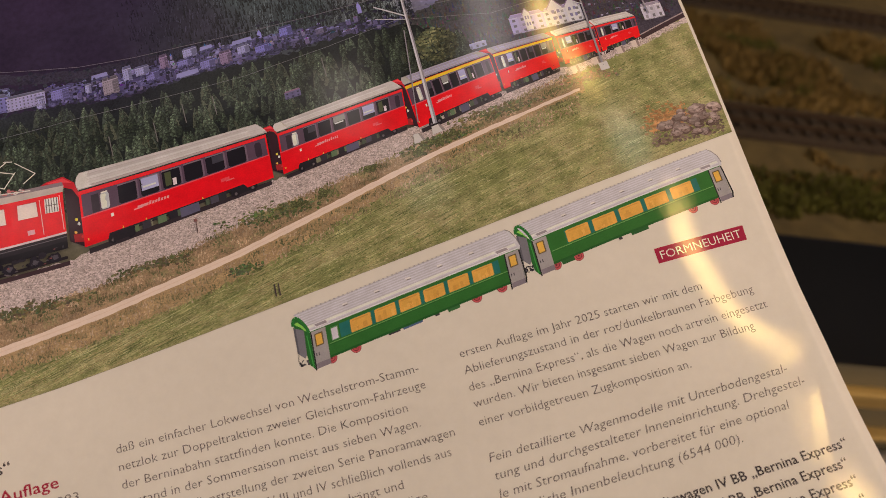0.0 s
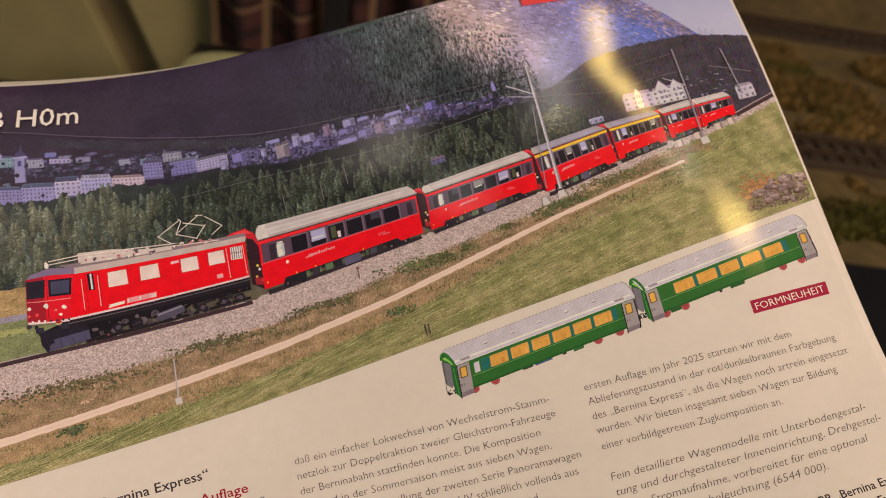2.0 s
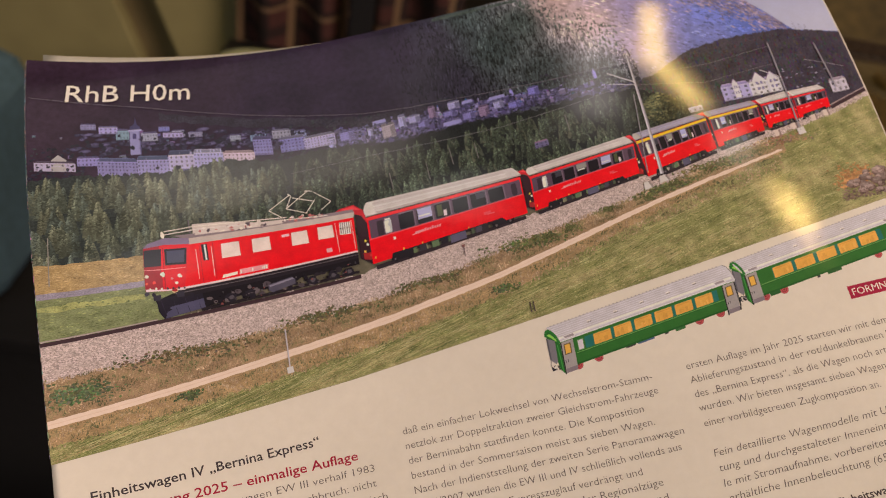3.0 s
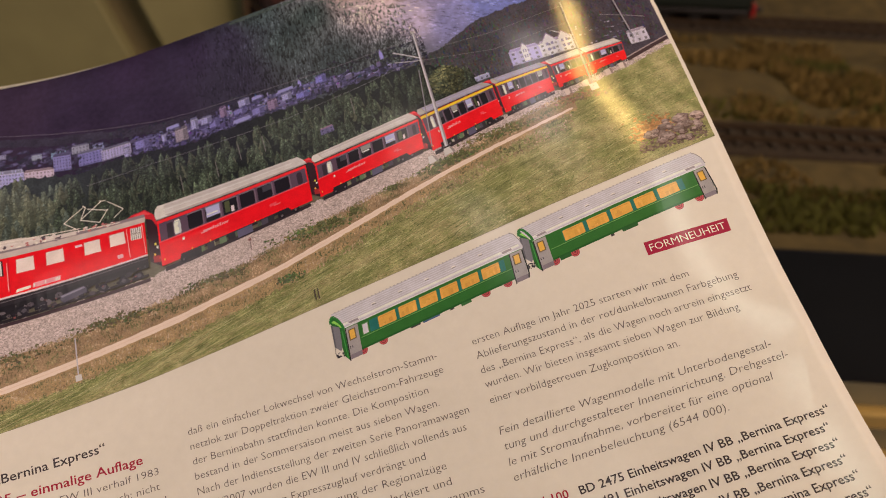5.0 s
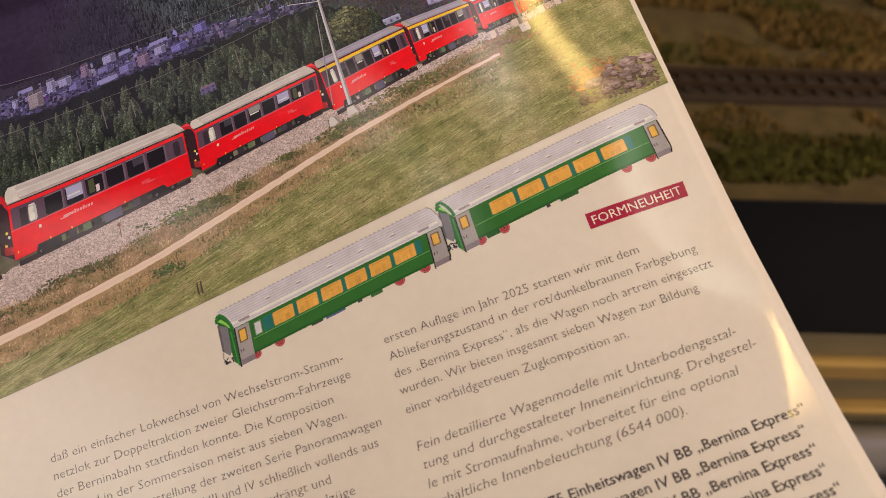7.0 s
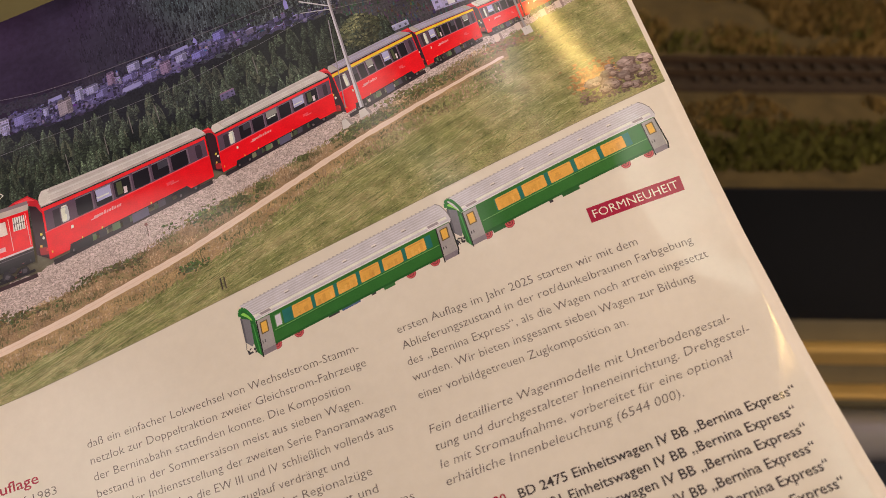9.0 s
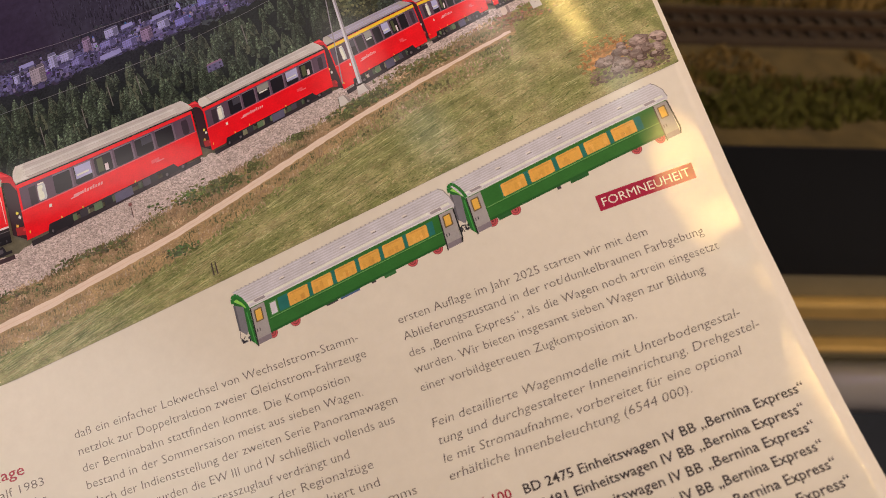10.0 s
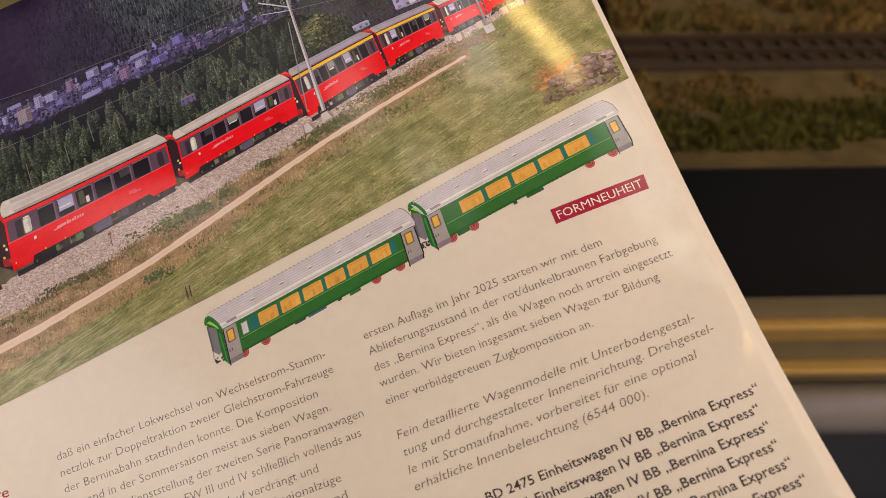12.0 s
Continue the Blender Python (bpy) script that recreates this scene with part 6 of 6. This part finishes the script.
# ---- the model railway beside it ----
L0, LY, LZ = 0.11, 0.300, 1.098
layout = thing("model_railway", (0, 0, 0, 0, 0, 0), "scenic model railway with grass banks and a black front board", "model railway")
TURF = material("scatter_turf", rgb(80, 69, 40), 0.95, grain=0.55, scale=90, bump=0.6, big=14)
MOSS = material("green_flock", rgb(84, 84, 32), 0.95, grain=0.5, scale=120, bump=0.5)
STRAW = material("straw_fibre", rgb(128, 106, 58), 0.95, grain=0.4, scale=120)
SLEEPER = material("brown_sleeper", rgb(44, 35, 27), 0.8, grain=0.3, scale=200)
STEELRAIL = material("weathered_rail", rgb(74, 60, 46), 0.6, 0.6, grain=0.3, scale=200)
BED = material("brown_ballast", rgb(54, 43, 32), 0.95, grain=0.5, scale=600, bump=0.8)


def lie(x, y):
    """Height of the railway's ground over its front edge."""
    d = max(0.0, y - LY)
    h = 0.004 * math.sin(9 * x + 2) * min(1, d * 12) + 0.006 * noise.noise((x * 14, y * 14, 0)) * min(1, d * 20)
    for c, w in ((0.098, 0.024), (0.305, 0.03)):
        k = max(0.0, 1 - (max(0.0, abs(d - c) - w)) / 0.02)
        h = h * (1 - k) + 0.002 * k
    if 0.13 < d < 0.24:
        h += 0.010 * math.sin((d - 0.13) / 0.11 * math.pi)
    if d > 0.355:
        h += min(0.12, (d - 0.355) * 0.35)
    return h


bm = bmesh.new()
nx, ny = 120, 60
grid = [[bm.verts.new((L0 + 1.7 * i / nx, LY - 0.0125 + 0.9625 * (j / ny) ** 1.3, LZ + lie(L0 + 1.7 * i / nx, LY - 0.0125 + 0.9625 * (j / ny) ** 1.3))) for i in range(nx + 1)] for j in range(ny + 1)]
for j in range(ny):
    for i in range(nx):
        bm.faces.new((grid[j][i], grid[j][i + 1], grid[j + 1][i + 1], grid[j + 1][i])).smooth = True
part("ground", bm, TURF, layout, "brown and olive scatter ground")
part("front_board", boxed(L0, L0 + 1.7, LY - 0.012, LY + 0.001, LZ - 0.088, LZ - 0.0008, 0.0005), BLACKBOARD, layout, "black front board")
part("frame_box", boxed(L0, L0 + 1.7, LY + 0.002, LY + 0.95, LZ - 0.12, LZ - 0.012), WOOD, layout)
for d in (0.098, 0.305):
    y = LY + d
    part("track_bed", boxed(L0, L0 + 1.7, y - 0.021, y + 0.021, LZ - 0.003, LZ + 0.0045, 0.001), BED, layout)
    for e in (-0.0083, 0.0083):
        bm = boxed(L0, L0 + 1.7, y + e - 0.0006, y + e + 0.0006, LZ + 0.0062, LZ + 0.0090)
        box(bm, L0, L0 + 1.7, y + e - 0.0014, y + e + 0.0014, LZ + 0.0058, LZ + 0.0066)
        part("rail", bm, STEELRAIL, layout)
    tie = None
    for k in range(110):
        x = L0 + 0.03 + 0.0105 * k
        if tie is None:
            tie = part("sleeper", boxed(-0.0018, 0.0018, -0.015, 0.015, 0, 0.0022), SLEEPER, layout)
            tie.location = (x, y, LZ + 0.004)
        else:
            ob = new("sleeper", tie.data)
            ob.parent, ob.location = layout, (x, y, LZ + 0.004)


def tufts(name, count, y0, y1, high, mat, label, seed, dense=1.0):
    rnd = random.Random(seed)
    verts, faces = [], []
    for _ in range(count):
        x, y = rnd.uniform(0.112, 1.0), LY + rnd.uniform(y0, y1)
        if noise.noise((x * 22, y * 22, seed)) < dense - 1.0:
            continue
        z = LZ + lie(x, y) - 0.0005
        for _ in range(3):
            a, h = rnd.uniform(0, 6.28), high * rnd.uniform(0.5, 1.2)
            dx, dy = math.cos(a) * 0.0012, math.sin(a) * 0.0012
            k = len(verts)
            verts += [(x - dx, y - dy, z), (x + dx, y + dy, z), (x + rnd.uniform(-1, 1) * h * 0.5, y + rnd.uniform(-1, 1) * h * 0.5, z + h)]
            faces.append((k, k + 1, k + 2))
    data = bpy.data.meshes.new(name)
    data.from_pydata(verts, [], faces)
    ob = part(name, data, mat, None)
    return tagged(ob, label, "grass", kind="stuff")


turf = []
turf.append(tufts("grass", 9000, 0.001, 0.052, 0.005, MOSS, "green flocked model grass along the front edge", 3, 0.65))
turf.append(tufts("grass", 5000, 0.040, 0.076, 0.004, STRAW, "straw-coloured model grass beside the track", 4))
turf.append(tufts("grass", 14000, 0.125, 0.27, 0.008, STRAW, "straw-coloured model grass on the bank", 5, 0.95))
turf.append(tufts("grass", 5000, 0.125, 0.24, 0.007, MOSS, "olive model grass on the bank", 6, 1.1))

# profile rails under the front board
SILVER = material("brushed_aluminium", rgb(212, 212, 218), 0.3, 0.4, grain=0.08, scale=60)
BRASS = material("brass_edging", rgb(206, 176, 108), 0.45, 0.6, grain=0.15, scale=60)
MURK = material("grey_green_plastic", rgb(112, 106, 82), 0.6, grain=0.2, scale=50)
trim = thing("edge_rail", (0, 0, 0, 0, 0, 0), "metal edge rail with brass and aluminium strips", "rail")
Z = LZ - 0.088
part("backing", boxed(L0, L0 + 1.7, LY - 0.010, LY + 0.02, Z - 0.0905, Z - 0.002, 0.001), MURK, trim)
part("strip", boxed(L0, L0 + 1.7, LY - 0.018, LY - 0.010, Z - 0.0300, Z - 0.0175, 0.002), BRASS, trim, "brass strip")
part("strip", boxed(L0, L0 + 1.7, LY - 0.020, LY - 0.010, Z - 0.0585, Z - 0.0540, 0.0015), BRASS, trim, "thin brass strip")
bm = bmesh.new()
made = bmesh.ops.create_cone(bm, cap_ends=True, segments=32, radius1=0.016, radius2=0.016, depth=1.7)["verts"]
bmesh.ops.rotate(bm, verts=made, cent=(0, 0, 0), matrix=Matrix.Rotation(radians(90), 3, "Y"))
bmesh.ops.translate(bm, verts=made, vec=(L0 + 0.85, LY - 0.026, Z - 0.0825))
for f in bm.faces:
    f.smooth = len(f.verts) == 4
part("tube", bm, SILVER, trim, "round brushed aluminium tube")
trestle = thing("trestle", (0, 0, 0, 0, 0, 0), "slate grey curtain-clad trestle carrying the model railway", "trestle")
part("skirt", boxed(0.15, 2.46, 0.410, 0.435, 0.0, 0.7805), material("slate_grey_cloth", rgb(52, 60, 70), 0.9, grain=0.2, scale=120, bump=0.3), trestle)
part("frame", boxed(0.18, 2.43, 0.440, 1.67, 0.0, 0.8605), DARKGREY, trestle)

# locomotive model on the rear track
model = thing("model_locomotive", (0.215, LY + 0.305, LZ + 0.009, 0, 0, 0), "green model locomotive with red buffer beam on the rear track", "locomotive")
LOCO_G = material("satin_green_paint", rgb(9, 20, 14), 0.5, grain=0.1, scale=80)
LOCO_R = material("satin_red_paint", rgb(140, 28, 26), 0.45, grain=0.1, scale=80)
part("body", boxed(-0.095, -0.004, -0.017, 0.017, 0.011, 0.040, 0.003), LOCO_G, model)
part("roof", boxed(-0.093, -0.006, -0.015, 0.015, 0.0405, 0.046, 0.0025), DARKGREY, model)
part("underframe", boxed(-0.092, -0.004, -0.014, 0.014, 0.006, 0.0105, 0.001), DARKGREY, model)
part("buffer_beam", boxed(-0.0035, 0.0, -0.016, 0.016, 0.006, 0.016, 0.0008), LOCO_R, model)
for x in (-0.02, -0.045, -0.07):
    for y in (-0.0083, 0.0083):
        bm = bmesh.new()
        made = bmesh.ops.create_cone(bm, cap_ends=True, segments=20, radius1=0.006, radius2=0.006, depth=0.003)["verts"]
        bmesh.ops.rotate(bm, verts=made, cent=(0, 0, 0), matrix=Matrix.Rotation(radians(90), 3, "X"))
        bmesh.ops.translate(bm, verts=made, vec=(x, y, 0.006))
        part("wheel", bm, DARKGREY, model)
for y in (-0.009, 0.009):
    bm = bmesh.new()
    made = bmesh.ops.create_cone(bm, cap_ends=True, segments=16, radius1=0.0025, radius2=0.003, depth=0.006)["verts"]
    bmesh.ops.rotate(bm, verts=made, cent=(0, 0, 0), matrix=Matrix.Rotation(radians(90), 3, "Y"))
    bmesh.ops.translate(bm, verts=made, vec=(0.003, y, 0.011))
    part("buffer", bm, DARKGREY, model)

# gauge of 22.5 mm: everything on the layout is that much larger than drawn above
GROW = Matrix.Translation((0, 0, 1.3)) @ Matrix.Scale(1.36, 4) @ Matrix.Translation((0, 0, -1.3))
for ob in [layout, trim, model] + turf:
    ob.matrix_world = GROW @ ob.matrix_world

# ---- things behind the catalogue's upper left ----
bench = thing("bench", (-0.60, 0.55, 0, 0, 0, 0), "low bench covered with black cloth behind the catalogue", "bench")
part("top", boxed(-0.60, 0.55, -0.05, 0.75, 0.68, 0.70, 0.004), DARKCLOTH, bench)
part("skirt", boxed(-0.595, 0.545, -0.045, -0.035, 0.0, 0.68, 0.002), DARKCLOTH, bench, "black cloth skirt")
for x in (-0.55, 0.5):
    for y in (0.0, 0.70):
        part("leg", boxed(x - 0.02, x + 0.02, y - 0.02, y + 0.02, 0, 0.68, 0.003), WOOD, bench)
for x, w in ((-0.96, 0.509), (-0.391, 0.19)):
    board = thing("display_board", (x, 1.02, 0.70, 0, 0, 0), "beige display board with slanted sides standing on the bench", "board", group="display boards")
    bm = boxed(0, w, -0.012, 0.012, 0.010, 0.62, 0.003)
    for v in bm.verts:
        v.co.x -= 0.36 * v.co.z
    part("panel", bm, BEIGE, board)
    part("foot", boxed(w * 0.1, w * 0.9, -0.05, 0.030, 0.0, 0.010, 0.002), DARKGREY, board)


screen = thing("display_board", (-0.72, 1.075, 0.70, 0, 0, 0), "brown display board standing behind the beige boards", "board", group="display boards")
part("panel", boxed(0, 0.42, -0.012, 0.012, 0.010, 0.60, 0.003), material("brown_board", rgb(150, 138, 100), 0.7, grain=0.12, scale=18), screen)
part("foot", boxed(0.05, 0.37, -0.002, 0.05, 0.0, 0.010, 0.002), DARKGREY, screen)


def plaid():
    m = material("plaid_wool", rgb(70, 40, 38), 0.95, grain=0.25, scale=200, bump=0.4)
    nt = m.node_tree
    n, link = nt.nodes, nt.links.new
    b = n["Principled BSDF"]
    tc = n.new("ShaderNodeTexCoord")
    last = b.inputs["Base Color"].links[0].from_socket
    for axis, size, colour, width in (("X", 9.0, rgb(26, 20, 22), 0.45), ("Z", 9.0, rgb(26, 20, 22), 0.4), ("X", 4.5, rgb(128, 104, 78), 0.12), ("Z", 4.5, rgb(120, 96, 74), 0.10)):
        wave = n.new("ShaderNodeTexWave")
        wave.bands_direction, wave.wave_profile = axis, "SAW"
        wave.inputs["Scale"].default_value = size
        less = n.new("ShaderNodeMath")
        less.operation, less.inputs[1].default_value = "LESS_THAN", width
        soft = n.new("ShaderNodeMath")
        soft.operation, soft.inputs[1].default_value = "MULTIPLY", 0.75
        mix = n.new("ShaderNodeMix")
        mix.data_type = "RGBA"
        mix.inputs["B"].default_value = colour
        link(tc.outputs["Object"], wave.inputs["Vector"])
        link(wave.outputs["Fac"], less.inputs[0])
        link(less.outputs[0], soft.inputs[0])
        link(soft.outputs[0], mix.inputs["Factor"])
        link(last, mix.inputs["A"])
        last = mix.outputs["Result"]
    link(last, b.inputs["Base Color"])
    return m


blanket = thing("plaid_blanket", (-0.32, 0.95, 0.70, 0, 0, 0), "dark red plaid blanket standing folded on the bench", "blanket")
bm = bmesh.new()
n = 60
rows = []
for j in range(9):
    for side in (-1, 1):
        rows.append([bm.verts.new((0.30 * i / n, 0.022 * math.sin(i * 0.42 + j * 0.25) + side * 0.012, 0.50 * j / 8)) for i in range(n + 1)])
for j in range(8):
    for i in range(n):
        for side in (0, 1):
            a, b = rows[2 * j + side], rows[2 * j + 2 + side]
            f = (a[i], a[i + 1], b[i + 1], b[i])
            bm.faces.new(f if side == 0 else f[::-1]).smooth = True
for i in range(n):
    bm.faces.new((rows[16][i], rows[16][i + 1], rows[17][i + 1], rows[17][i]))
    bm.faces.new((rows[0][i + 1], rows[0][i], rows[1][i], rows[1][i + 1]))
for i in (0, n):
    for j in range(8):
        bm.faces.new((rows[2 * j][i], rows[2 * j + 1][i], rows[2 * j + 3][i], rows[2 * j + 2][i]))
bmesh.ops.recalc_face_normals(bm, faces=bm.faces)
part("fold", bm, plaid(), blanket)
part("strap", boxed(0.155, 0.185, -0.05, -0.036, 0.0, 0.5, 0.003), DARKCLOTH, blanket, "black strap")
crate = thing("box", (-0.265, 0.60, 0.70, 0, 0, 0), "black cardboard box on the bench", "box")
part("body", boxed(0.0, 0.18, -0.06, 0.10, 0.0, 0.25, 0.004), DARKCLOTH, crate)
part("lid", boxed(-0.003, 0.183, -0.063, 0.103, 0.251, 0.270, 0.004), BLACKBOARD, crate)
cushion = thing("cushion", (-0.175, 0.62, 0.97, 0, 0, 0), "pale green small cushion lying on the black box", "cushion")
bm = bmesh.new()
made = bmesh.ops.create_uvsphere(bm, u_segments=32, v_segments=16, radius=1.0)["verts"]
for v in made:
    x, y, z = v.co
    v.co = (math.copysign(abs(x) ** 0.6, x) * 0.086, math.copysign(abs(y) ** 0.6, y) * 0.035, z * 0.012 + 0.012)
for f in bm.faces:
    f.smooth = True
part("pad", bm, material("pale_green_cloth", rgb(168, 172, 132), 0.9, grain=0.12, scale=90, bump=0.3), cushion)
bag = thing("bag", (-0.60, 0.60, 0.70, 0, 0, 0), "slate blue cloth bag standing on the bench", "bag")
part("body", boxed(-0.25, 0.140, -0.07, 0.09, 0.0, 0.235, 0.03), NAVY, bag)
bm = bmesh.new()
made = bmesh.ops.create_cone(bm, segments=8, radius1=0.006, radius2=0.006, depth=0.10, cap_ends=True)["verts"]
bmesh.ops.rotate(bm, verts=made, cent=(0, 0, 0), matrix=Matrix.Rotation(radians(90), 3, "Y"))
bmesh.ops.translate(bm, verts=made, vec=(-0.06, 0.0, 0.240))
part("handle", bm, DARKCLOTH, bag)
